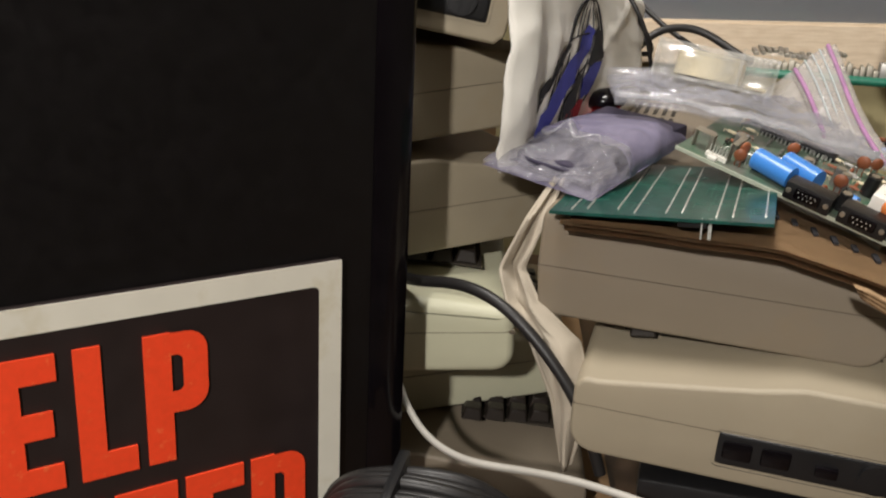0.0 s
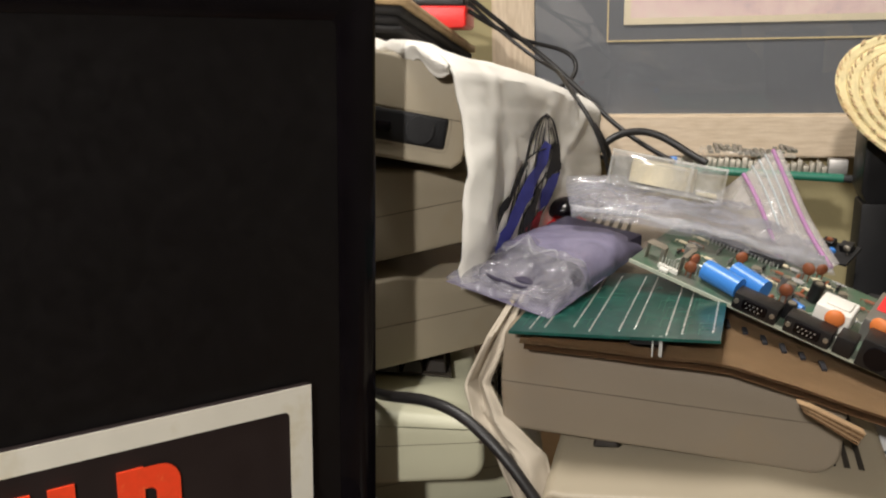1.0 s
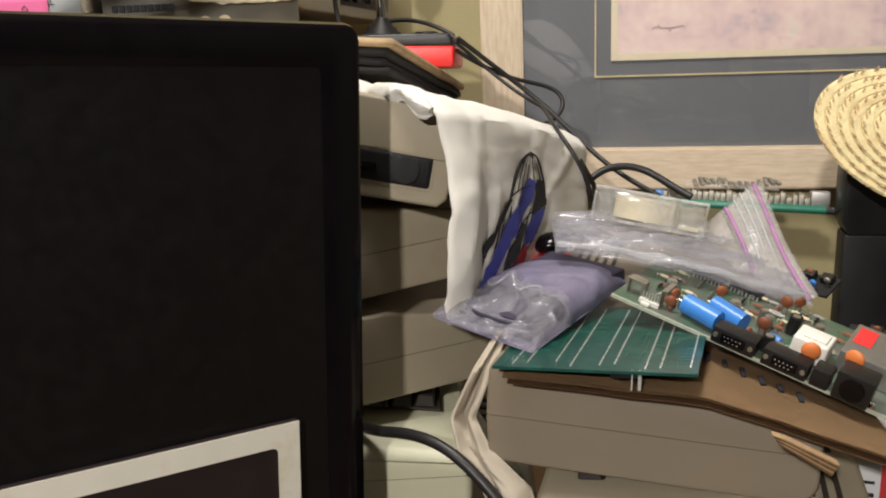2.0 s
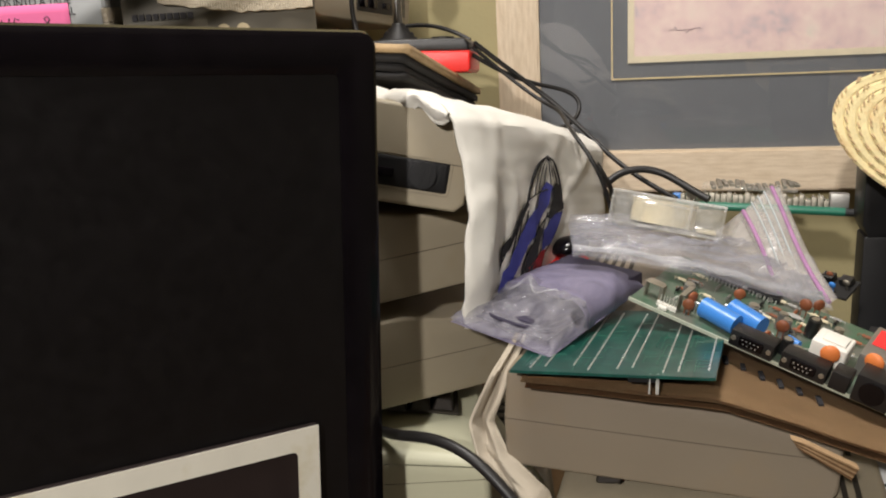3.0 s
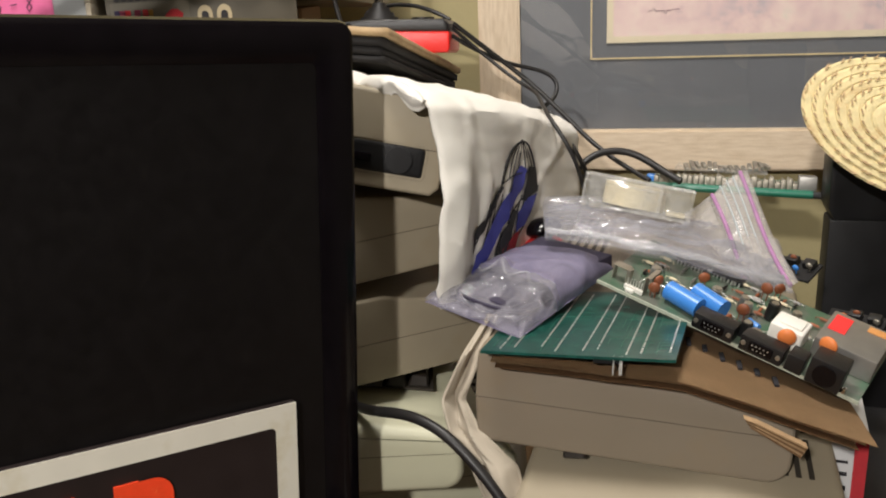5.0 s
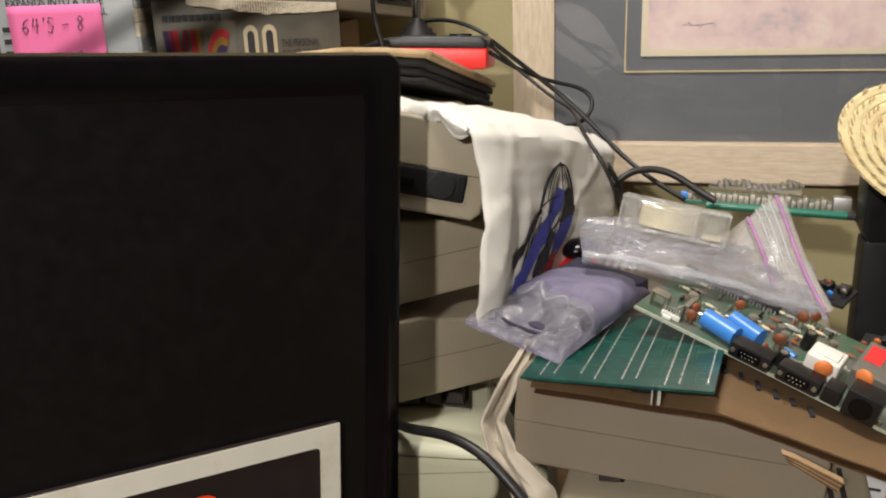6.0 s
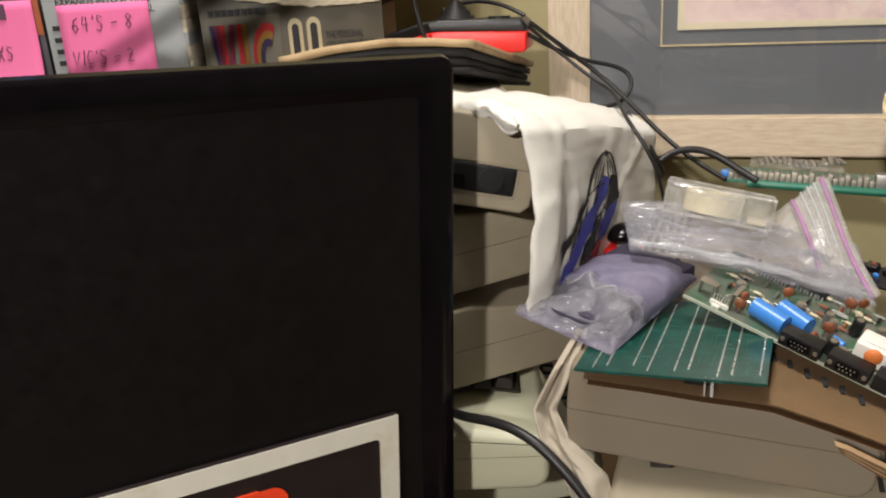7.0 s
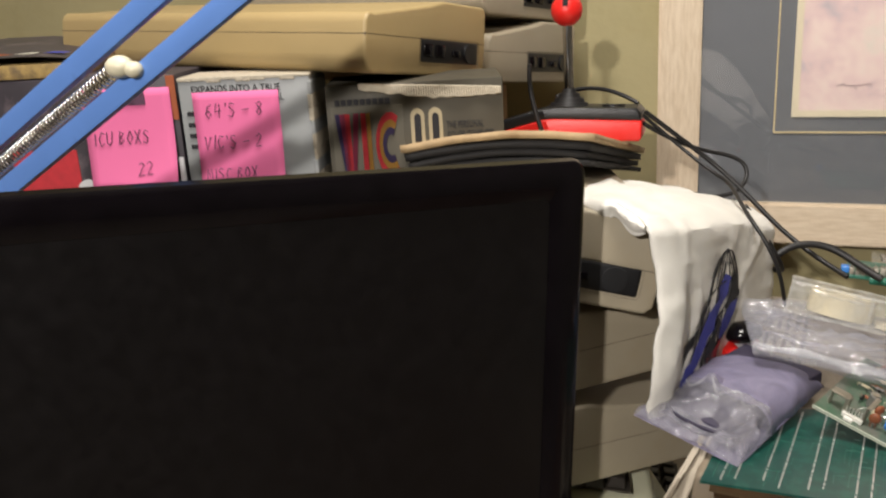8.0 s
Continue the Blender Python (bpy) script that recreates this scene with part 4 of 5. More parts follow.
part("lid_line", boxed(-0.0005, -0.0008, 0.020, TL + 0.0005, 0.0006, 0.0212), ACRYLIC, tape_box)
ring = bmesh.new()
n = 28
for r0, r1, z0, z1 in ((0.026, 0.0155, 0.004, 0.023),):
    v = [[ring.verts.new((0.042 + r * math.cos(2 * math.pi * k / n), 0.021 + r * 0.72 * math.sin(2 * math.pi * k / n), z)) for k in range(n)] for r, z in ((r0, z0), (r0, z1), (r1, z1), (r1, z0))]
    for a in range(4):
        for k in range(n):
            ring.faces.new((v[a][k], v[a][(k + 1) % n], v[(a + 1) % 4][(k + 1) % n], v[(a + 1) % 4][k]))
part("tape_roll", ring, TAPE_BEIGE, tape_box, "beige roll of tape")
part("paper_slip", boxed(0.070, 0.006, 0.003, 0.086, 0.036, 0.006, 0.001), TAPE_BEIGE, tape_box)

# ---- second board at the back, seen edge on, with a strip of tin clips ----
back_m = frame_at((0.302, 0.896, 1.1225), Vector((0.135, -0.016, -0.004)), (0.0, 0.13, 1)) @ Matrix.Diagonal((1.15, 1.15, 1.15, 1))
back = thing("circuit_board", back_m, "green circuit board seen along its edge, tin clips on top", "circuit board")
part("board", boxed(0, 0, -0.0035, 0.137, 0.075, 0.0, 0.0006), material("sea_green_board", (0.02, 0.13, 0.085), 0.35, vary=0.12, scale=60, coat=0.2), back, soft=False)
part("board_rail", rod(bmesh.new(), (0.02, -0.002, -0.003), (0.137, -0.002, -0.003), 0.0036, 12), material("sea_green_tube", (0.02, 0.17, 0.11), 0.3, vary=0.08, scale=60), back, "sea-green rail")
tip = part("rail_tip", rod(bmesh.new(), (0.137, -0.002, -0.003), (0.178, -0.003, -0.004), 0.0033, 10), BLACK, back, "black ribbed end")
for k in range(26):
    x = 0.003 + k * 0.0049
    h = 0.0062 + 0.0012 * (k % 3) + 0.0008 * math.sin(k * 2.3)
    cl = boxed(x, 0.001 + 0.0006 * (k % 2), 0.0, x + 0.0040 + 0.0006 * (k % 2), 0.012, h, 0.0005)
    box(cl, x + 0.0008, 0.0005, 0.0, x + 0.0016, 0.014, h + 0.0014)
    part("tin_clip", cl, TIN, back)
part("end_clip", boxed(0.125, 0.0, 0.0, 0.140, 0.016, 0.012, 0.001), STEEL, back)
for k in range(15):
    a = pose(0.030 + k * 0.0050, 0.020 + 0.0018 * k, 0.011 + 0.0022 * math.sin(k * 0.6), 10 + 6 * math.sin(k * 1.7), 5 * math.sin(k * 2.1), 8 + 5 * math.sin(k))
    part("tin_link", boxed(-0.0019, -0.006, 0, 0.0019, 0.012, 0.003, 0.0004, 1, a), TIN, back)
part("clear_lid", boxed(0.020, 0.012, 0.010, 0.100, 0.060, 0.013, 0.001), ACRYLIC, back, "clear plastic cover")
part("blue_part", boxed(-0.004, 0.006, 0, 0.003, 0.016, 0.006, 0.001), CAP_BLUE, back)

# small boards standing at the right behind the shield box
for p, yaw in (((0.388, 0.715, 1.090), -40), ((0.436, 0.690, 1.050), -30)):
    b2 = thing("small_board", frame_at(p, heading(yaw), (0, -0.5, 1)), "small dusty circuit board with orange discs and dark chips", "circuit board")
    part("board", boxed(0, 0, 0, 0.044, 0.024, 0.002), FOLDER_BLACK, b2, soft=False)
    for j in range(5):
        x, y = 0.005 + j * 0.0085, 0.006 + 0.006 * (j % 3)
        bm = bmesh.new()
        bmesh.ops.create_uvsphere(bm, u_segments=12, v_segments=8, radius=1, matrix=pose(x, y, 0.008) @ Matrix.Diagonal((0.0030, 0.0015, 0.0028, 1)))
        rod(bm, (x, y, 0.002), (x, y, 0.006), 0.0004, 6)
        part("disc_capacitor", bm, (RESISTOR_BROWN, DISC_ORANGE, RESISTOR_BROWN, CAP_BLUE, TIN)[j], b2)
    for j in range(2):
        part("chip", boxed(0.016 + j * 0.015, 0.014, 0.002, 0.026 + j * 0.015, 0.022, 0.008, 0.001), BLACK, b2)

# ---- black stand and straw plate ----
stand = thing("black_stand", pose(0.4650, 0.84, DESK_Z), "black metal stand with a square head behind the heap", "stand")
part("post", boxed(0.003, 0, 0.0, 0.075, 0.03, 0.30, 0.003), BLACK, stand)
part("head", prism([(0, 0.312), (0.006, 0.300), (0.075, 0.300), (0.081, 0.312), (0.081, 0.405), (0, 0.405)], -0.004, 0.034, 0.002), BLACK, stand)
part("base", boxed(-0.02, -0.05, 0, 0.10, 0.09, 0.012, 0.003), BLACK, stand)

hat_m = look((0.520, 0.795, 1.196), (0.42, -0.2, 1.60)) @ pose(0, 0, 0, 0, 0, 204)
hat = thing("straw_hat", hat_m, "plaited straw hat brim with reddish stitching, leaning on the black stand", "hat")


def coil(r, z):
    bm = bmesh.new()
    seg, tube = 56, 6
    rr = 0.0052
    vs = [[bm.verts.new(((r + rr * math.cos(2 * math.pi * j / tube)) * math.cos(2 * math.pi * i / seg) * 1.12, (r + rr * math.cos(2 * math.pi * j / tube)) * math.sin(2 * math.pi * i / seg) * 0.66, z + 0.45 * rr * math.sin(2 * math.pi * j / tube))) for j in range(tube)] for i in range(seg)]
    for i in range(seg):
        for j in range(tube):
            bm.faces.new((vs[i][j], vs[(i + 1) % seg][j], vs[(i + 1) % seg][(j + 1) % tube], vs[i][(j + 1) % tube]))
    return bm


for k in range(9):
    r = 0.008 + k * 0.0092
    part("straw_coil", coil(r, 0.0015 * k), STRAW, hat)
    if k > 2:
        st = bmesh.new()
        for j in range(int(r * 700)):
            a = 2 * math.pi * j / int(r * 700) + 0.12 * rng.random()
            m = pose((r + 0.004) * math.cos(a) * 1.12, (r + 0.004) * math.sin(a) * 0.66, 0.0015 * k - 0.0026, 0, 0, math.degrees(a) + 62)
            box(st, -0.0020, -0.0003 - 0.0005 * rng.random(), -0.001, 0.0022 + 0.001 * rng.random(), 0.0006, 0.0012, m=m)
        part("stitching", st, STITCH, hat, "reddish stitches", soft=False)

# ---- white shirt hung over the stack ----
shirt = thing("cotton_shirt", pose(0, 0, 0), "white cotton shirt draped over the stack, blue and red print", "shirt")
S0 = Vector((0.1525, 0.560, 0.0))
SD = Vector((0.0740, 0.275, 0.0))
SN = Vector((0.275, -0.0740, 0)).normalized()


def along(u):
    """Even steps of the print, from the near end to the far end of the cloth."""
    return u / (u + (1 - u) * 1.11)


def shirt_fall(u, near, far):
    """How far below the upper shelf a line across the cloth lies."""
    return near + (far - near) * along(u)


def shirt_point(u, v):
    """The hanging side: u along the top, v down from the fold."""
    top = 1.351 - shirt_fall(u, 0.0890, 0.1600) + 0.006 * math.sin(math.pi * along(u))
    low = 1.351 - shirt_fall(u, 0.2430, 0.2700) - 0.004 * math.sin(u * 9)
    z = top + (low - top) * v
    p = S0 + SD * along(u)
    fold = 0.0030 * nz((u * 3.2, v * 0.8, 2), 1.6, 5) + 0.0022 * max(0.0, 1 - 4 * abs(nz((u * 4.0 + v, v * 1.3, 1), 1.4, 9))) + (0.0022 * math.sin(u * 22 + 1.2 * v) + 0.0010 * math.sin(u * 41 - 2 * v)) * (0.2 + v) * max(0.15, 1 - 2.2 * u) + 0.0018 * nz((u * 1.2, v * 1.0, 0), 4, 7) + 0.0009 * nz((u * 2.2, v * 4.0, 0), 4, 3)
    puff = 0.005 * math.sin(math.pi * min(1.0, v * 1.1)) ** 0.8
    edge = -0.010 * max(0.0, 1 - u / 0.10) ** 2
    q = p + SN * (fold + puff + 0.002 * nz((u, v, 0), 5, 2)) + SD * (0.03 * math.sin(v * 7) * max(0, 0.3 - u))
    return Vector((q.x, q.y, z)) + SN * edge


def shirt_roof(u, v):
    """The part that lies over the top: v runs back from the fold, further back at the far end."""
    p = shirt_point(u, 0.0)
    e = min(1.0, u / 0.35)
    e = e * e * (3 - 2 * e)
    end = Vector((0.062, 0.600, 1.2770)).lerp(Vector((0.080, 0.830, 1.232)), e).lerp(Vector((0.180, 0.940, 1.188)), max(0.0, u - 0.35) / 0.65)
    end += Vector((0.004 * math.sin(u * 37), 0.005 * math.sin(u * 29), 0))
    q = p.lerp(end, v)
    z = 0.006 * math.sin(math.pi * min(1, v * 1.3)) * (1 - 0.5 * u) + 0.004 * nz((u * 3, v * 3, 1), 2.5, 5) * min(1.0, v * 3)
    return q + Vector((0, 0, z))


def sharp_sheet(u, w):
    if w < 0.3:
        return shirt_roof(u, (0.3 - w) / 0.3)
    return shirt_point(u, (w - 0.3) / 0.7)


def shirt_sheet(u, w):
    """The whole cloth with its fold rounded off."""
    r = 0.05 * max(0.0, 1 - abs(w - 0.3) / 0.10)
    p = Vector((0, 0, 0))
    for k in (-1, -0.5, 0, 0.5, 1):
        p += sharp_sheet(u, w + r * k) / 5
    return p


cl = part("cloth", surface(60, 60, shirt_sheet), CLOTH, shirt)
thicken(cl, 0.0022)
def front_hem(u, v):
    """The bunched edge that hangs a little over the front of the computer."""
    p = shirt_sheet(0.0, 0.31 * (1 - u))
    drop = (0.016 + 0.007 * nz((u * 3.1, 0.0, 0.0), 1.6, 8) + 0.003 * math.sin(u * 15)) * min(1.0, 0.25 + 3 * u, 0.3 + 4 * (1 - u))
    bulge = 0.005 * math.sin(math.pi * min(1.0, v * 1.15)) + 0.0012 * nz((u * 8, v * 2, 0), 2, 4)
    return p + Vector((-0.10 * bulge, -bulge, -drop * v + 0.003 * math.sin(math.pi * v)))


thicken(part("front_hem", surface(40, 12, front_hem), CLOTH, shirt), 0.003)


def printed(name, outline, mat, lift, label):
    """A flat print on the hanging cloth; outline in print units (0..1 across and down)."""
    bm = bmesh.new()
    vs = [bm.verts.new((a, b, 0)) for a, b in outline]
    f = bm.faces.new(vs)
    bmesh.ops.triangulate(bm, faces=[f])
    lift += 0.0009
    for _ in range(4):
        bmesh.ops.subdivide_edges(bm, edges=bm.edges[:], cuts=1)
    for v in bm.verts:
        a, b = v.co.x, v.co.y
        v.co = print_place(a, b) + SN * lift
    part(name, bm, mat, shirt, label)


def print_place(a, b):
    """Print units: 0..1 across and 0..1 down."""
    u = 0.135 + 0.47 * a
    v = 0.185 + 0.80 * b
    return shirt_point(u, v)


def oval(n, grow=1.0):
    pts = []
    for i in range(n):
        t = 2 * math.pi * i / n
        x, y = 0.30 * grow * math.cos(t), 0.53 * grow * math.sin(t)
        c, s = math.cos(0.38), math.sin(0.38)
        pts.append((0.5 + x * c - y * s, 0.5 + x * s + y * c))
    return pts


printed("blue_shape", [(0.73, 0.20), (0.80, 0.24), (0.73, 0.38), (0.51, 0.54), (0.29, 0.66), (0.18, 0.77), (0.20, 0.86), (0.31, 0.97), (0.24, 0.99), (0.09, 0.91), (0.0, 0.82), (0.04, 0.70), (0.24, 0.54), (0.51, 0.36)], BLUE_INK, 0.0016, "blue print")
printed("blue_shape", [(0.98, 0.44), (0.91, 0.54), (0.78, 0.68), (0.60, 0.70), (0.64, 0.56), (0.80, 0.47)], BLUE_INK, 0.0016, "blue print")
printed("black_shape", [(0.84, 0.21), (1.0, 0.23), (0.98, 0.42), (0.78, 0.49), (0.71, 0.47), (0.78, 0.33)], BLACK_INK, 0.0016, "black print")
printed("black_shape", [(0.60, 0.52), (0.64, 0.54), (0.52, 0.68), (0.42, 0.80), (0.33, 0.78), (0.38, 0.65), (0.50, 0.57)], BLACK_INK, 0.0016, "black print")
printed("black_shape", [(0.42, 0.33), (0.24, 0.47), (0.04, 0.61), (0.0, 0.71), (0.02, 0.56), (0.20, 0.42), (0.38, 0.30)], BLACK_INK, 0.0016, "black print")
printed("black_shape", [(0.38, 0.82), (0.35, 0.94), (0.28, 0.90), (0.24, 0.82), (0.30, 0.74)], BLACK_INK, 0.0016, "black print")
printed("red_shape", [(0.38, 0.76), (0.56, 0.69), (0.70, 0.71), (0.64, 0.83), (0.50, 0.92), (0.36, 0.91)], RED_INK, 0.0018, "red print")


def ink_line(pts, r=0.0006):
    cable("print_line", [print_place(a, b) + SN * 0.0015 for a, b in pts], r, BLACK_INK, parent=shirt)


for k in range(7):
    e = 0.42 + k * 0.094
    ink_line([(0.78, 0.01), (0.78 + (e - 0.78) * 0.55, 0.08), (e, 0.31 - 0.05 * math.sin(k * 0.5))], 0.0005)
ink_line([(0.38, 0.34), (0.50, 0.14), (0.70, 0.01), (0.88, 0.02), (0.99, 0.16), (1.01, 0.34), (0.97, 0.50)], 0.0008)
ink_line([(0.40, 0.31), (0.60, 0.25), (0.82, 0.24), (1.0, 0.28)], 0.0006)
ink_line([(0.0, 0.84), (0.12, 0.97), (0.24, 1.01)], 0.0006)
ink_line([(0.97, 0.50), (0.88, 0.64), (0.70, 0.74)], 0.0007)
ink_line([(0.72, 0.46), (0.60, 0.52), (0.36, 0.66), (0.26, 0.78), (0.30, 0.90)], 0.0006)

for k in range(9):
    a = 0.10 + 0.075 * k
    ink_line([(a + 0.10, 0.40 + 0.05 * math.sin(k * 1.9)), (a + 0.04, 0.52 + 0.03 * math.sin(k * 2.7)), (a - 0.06, 0.64 + 0.04 * math.sin(k * 1.3))], 0.0004)
for k in range(6):
    ink_line([(0.40 + 0.05 * k, 0.60 + 0.02 * k), (0.34 + 0.05 * k, 0.72 + 0.01 * k), (0.30 + 0.06 * k, 0.80)], 0.0005)
ink_line([(0.84, 0.46), (0.92, 0.40), (1.0, 0.38)], 0.0008)

# hem of another cloth hanging beside the heap
tail = thing("cloth_strip", pose(0, 0, 0), "creased unbleached cloth hanging down beside the computers", "cloth")
TP = [Vector(p) for p in ((0.186, 0.545, 1.113), (0.175, 0.522, 1.095), (0.161, 0.518, 1.062), (0.170, 0.505, 1.042), (0.192, 0.488, 1.025), (0.204, 0.478, 0.99), (0.203, 0.475, 0.945))]
TWD = (0.003, 0.006, 0.0075, 0.010, 0.015, 0.012, 0.003)


def strip_at(u, v):
    k = min(int(u * 6), 5)
    t = u * 6 - k
    t = t * t * (3 - 2 * t) * 0.5 + t * 0.5
    c = TP[k].lerp(TP[k + 1], t)
    w = TWD[k] * (1 - t) + TWD[k + 1] * t
    return c + Vector((1, 0.1, 0.05)) * w * (v * 2 - 1) + Vector((0, -1, 0)) * 0.005 * math.sin(v * 7 + u * 5) + Vector((0, -0.003, 0)) * nz((u * 4, v * 2, 0), 3, 1)


thicken(part("cloth", surface(40, 16, strip_at), HEM, tail), 0.0016)
for v in (0.02, 0.98):
    cable("rolled_hem", [strip_at(i / 24, v) for i in range(25)], 0.0013, HEM, parent=tail)

# ---- plywood and slab with the joystick ----
def bowed(drop, grow, far=0.28):
    """A warped sheet on the stack, bowed upwards along its front edge and sloping down to the back."""
    def f(u, v):
        x = -0.090 - grow + (0.168 + 2 * grow) * u + 0.011 * v
        y = 0.685 + 0.027 * u + far * v
        z = 1.289 + 0.007 * u + 0.007 * math.sin(math.pi * u) - 0.24 * far * v - drop + 0.0009 * nz((u * 2, v * 2, drop * 60), 3, 2)
        return Vector((x, y, z))
    return surface(24, 20, f)


ply = thing("plywood_board", pose(0, 0, 0), "worn warped plywood board on black folders, lying on the stack", "board")
thicken(part("ply_sheet", bowed(0.0, 0.0), PLY, ply), 0.0065)
for drop, grow, thick in ((0.0080, -0.004, 0.0065), (0.0155, -0.007, 0.0060), (0.0225, -0.004, 0.0050)):
    folder = thing("black_folder", pose(0, 0, 0), "black warped folder stacked under the plywood board", "folder", "folders under the board")
    thicken(part("folder_body", bowed(drop, grow), FOLDER_BLACK, folder), thick)

joy_m = frame_at((-0.044, 0.868, 1.2630), Vector((0.145, 0.010, -0.002)), (0, 0.10, 1))
joy = thing("joystick", joy_m, "red and black arcade joystick with a red ball handle", "joystick")
JW, JD = 0.143, 0.095
part("base", prism([(-0.014, 0.0), (JW - 0.003, 0.0), (JW, 0.003), (JW, 0.021), (0.052, 0.0225), (0.040, 0.0215), (-0.015, 0.006)], 0, JD, 0.002, 3), RED_PLASTIC, joy, "bright red base")
part("top_plate", prism([(-0.0135, 0.0055), (0.040, 0.0205), (0.052, 0.0215), (JW - 0.001, 0.0205), (JW - 0.001, 0.029), (JW - 0.006, 0.034), (0.056, 0.0345), (0.036, 0.033), (-0.012, 0.0185)], 0.001, JD - 0.001, 0.003, 3), BLACK, joy, "black upper shell, sloping at one end")
boot = bmesh.new()
for k in range(4):
    rod(boot, (0.063, 0.045, 0.032 + k * 0.005), (0.063, 0.045, 0.038 + k * 0.005), 0.022 - k * 0.0045, 20, 0.020 - k * 0.0045)
part("rubber_boot", boot, RUBBER, joy)
part("shaft", rod(bmesh.new(), (0.063, 0.045, 0.045), (0.060, 0.043, 0.122), 0.0052, 14), CHROME, joy, "steel shaft")
ball = bmesh.new()
bmesh.ops.create_uvsphere(ball, u_segments=24, v_segments=16, radius=0.017, matrix=pose(0.0595, 0.0425, 0.135))
part("ball_knob", ball, RED_PLASTIC, joy, "red ball handle")
part("stripe", boxed(0.057, 0.0245, 0.139, 0.0625, 0.0268, 0.151, 0.0005), BLACK_INK, joy)
for x in (0.112,):
    part("fire_button", rod(bmesh.new(), (x, 0.03, 0.032), (x, 0.03, 0.0365), 0.012, 20), BLACK, joy)

# ---- cables ----
cable("joystick_cable", [(0.098, 0.90, 1.284), (0.128, 0.92, 1.253), (0.166, 0.90, 1.226), (0.187, 0.885, 1.219), (0.198, 0.803, 1.220), (0.2085, 0.766, 1.213), (0.222, 0.756, 1.196), (0.231, 0.755, 1.179), (0.237, 0.761, 1.160), (0.241, 0.771, 1.138), (0.242, 0.785, 1.126)], 0.0019, RUBBER, "black joystick cable falling over the shirt", group="black cables")
cable("joystick_cable", [(0.100, 0.90, 1.288), (0.145, 0.93, 1.246), (0.181, 0.93, 1.220), (0.230, 0.90, 1.173), (0.265, 0.88, 1.148), (0.30, 0.85, 1.135)], 0.0025, RUBBER, "black joystick cable running to the boards", group="black cables")
cable("joystick_cable", [(0.098, 0.90, 1.276), (0.139, 0.93, 1.243), (0.185, 0.95, 1.236), (0.206, 0.95, 1.220), (0.200, 0.93, 1.199), (0.170, 0.91, 1.192), (0.136, 0.90, 1.205), (0.130, 0.86, 1.212)], 0.0023, RUBBER, "black joystick cable in an open loop", group="black cables")
cable("joystick_cable", [(0.203, 0.84, 1.206), (0.224, 0.82, 1.180), (0.238, 0.81, 1.158), (0.243, 0.83, 1.140), (0.228, 0.86, 1.138)], 0.0023, RUBBER, "black joystick cable hanging beside the shirt", group="black cables")
cable("power_cable", [(0.222, 0.85, 1.136), (0.236, 0.86, 1.156), (0.262, 0.87, 1.164), (0.293, 0.87, 1.156), (0.312, 0.86, 1.142), (0.33, 0.85, 1.134)], 0.0036, RUBBER, "thick black cable bent behind the tape box", group="black cables")
cable("joystick_cable", [(0.0, 0.93, 1.300), (0.03, 0.95, 1.315), (0.06, 0.97, 1.302), (0.085, 0.96, 1.288)], 0.0024, RUBBER, "thin black cable behind the joystick", group="black cables")
cable("joystick_cable", [(-0.008, 0.845, 1.345), (-0.012, 0.845, 1.325), (-0.004, 0.84, 1.30), (0.004, 0.842, 1.275)], 0.0024, RUBBER, "thin black cable hanging before the joystick", group="black cables")
cable("power_cable", [(0.060, 0.570, 1.028), (0.085, 0.540, 1.033), (0.120, 0.515, 1.050), (0.150, 0.500, 1.048), (0.170, 0.490, 1.037), (0.195, 0.478, 1.015), (0.215, 0.470, 0.985), (0.225, 0.465, 0.95)], 0.0039, RUBBER, "thick black power cable sagging over the pale computer", group="black cables")
cable("white_cable", [(0.085, 0.515, 0.968), (0.095, 0.500, 0.955), (0.115, 0.480, 0.945), (0.15, 0.455, 0.952), (0.19, 0.44, 0.965), (0.24, 0.425, 0.968), (0.29, 0.415, 0.958)], 0.0024, WHITE_CABLE, "grey-white cable across the bottom of the heap")
for k in range(5):
    o = 0.007 * k
    cable("coiled_cable", [(0.045 + o * 0.4, 0.455 - o, 0.900), (0.062, 0.440 - o, 0.940 + 0.003 * (k % 2)), (0.095, 0.43 - o, 0.958 + 0.003 * (k % 3)), (0.135, 0.43 - o, 0.962 - 0.003 * (k % 2)), (0.170, 0.435 - o, 0.950), (0.195, 0.45, 0.905)], 0.0042, RUBBER, "coil of black cable at the bottom of the heap", group="black cables")
tie = part("cable_tie", boxed(0.105, 0.392, 0.950, 0.112, 0.440, 0.969, 0.002), BLACK, None, "")
tagged(tie, "dark plastic tie round the black cable coil", "cable tie")

# red and white thing between bag and shirt
pack = thing("red_package", frame_at((0.195, 0.688, 1.107), heading(25, 6)), "small red and white package with a black cap", "package")
part("package_body", boxed(0, 0, 0, 0.034, 0.04, 0.009, 0.003), RED_PLASTIC, pack)
part("package_band", boxed(0.010, -0.001, -0.001, 0.030, 0.041, 0.009, 0.003), PAPER_WHITE, pack)
cap = bmesh.new()
bmesh.ops.create_uvsphere(cap, u_segments=20, v_segments=12, radius=1, matrix=pose(0.022, 0.014, 0.018) @ Matrix.Diagonal((0.017, 0.014, 0.009, 1)))
part("package_cap", cap, GLOSS, pack, "black rounded cap")

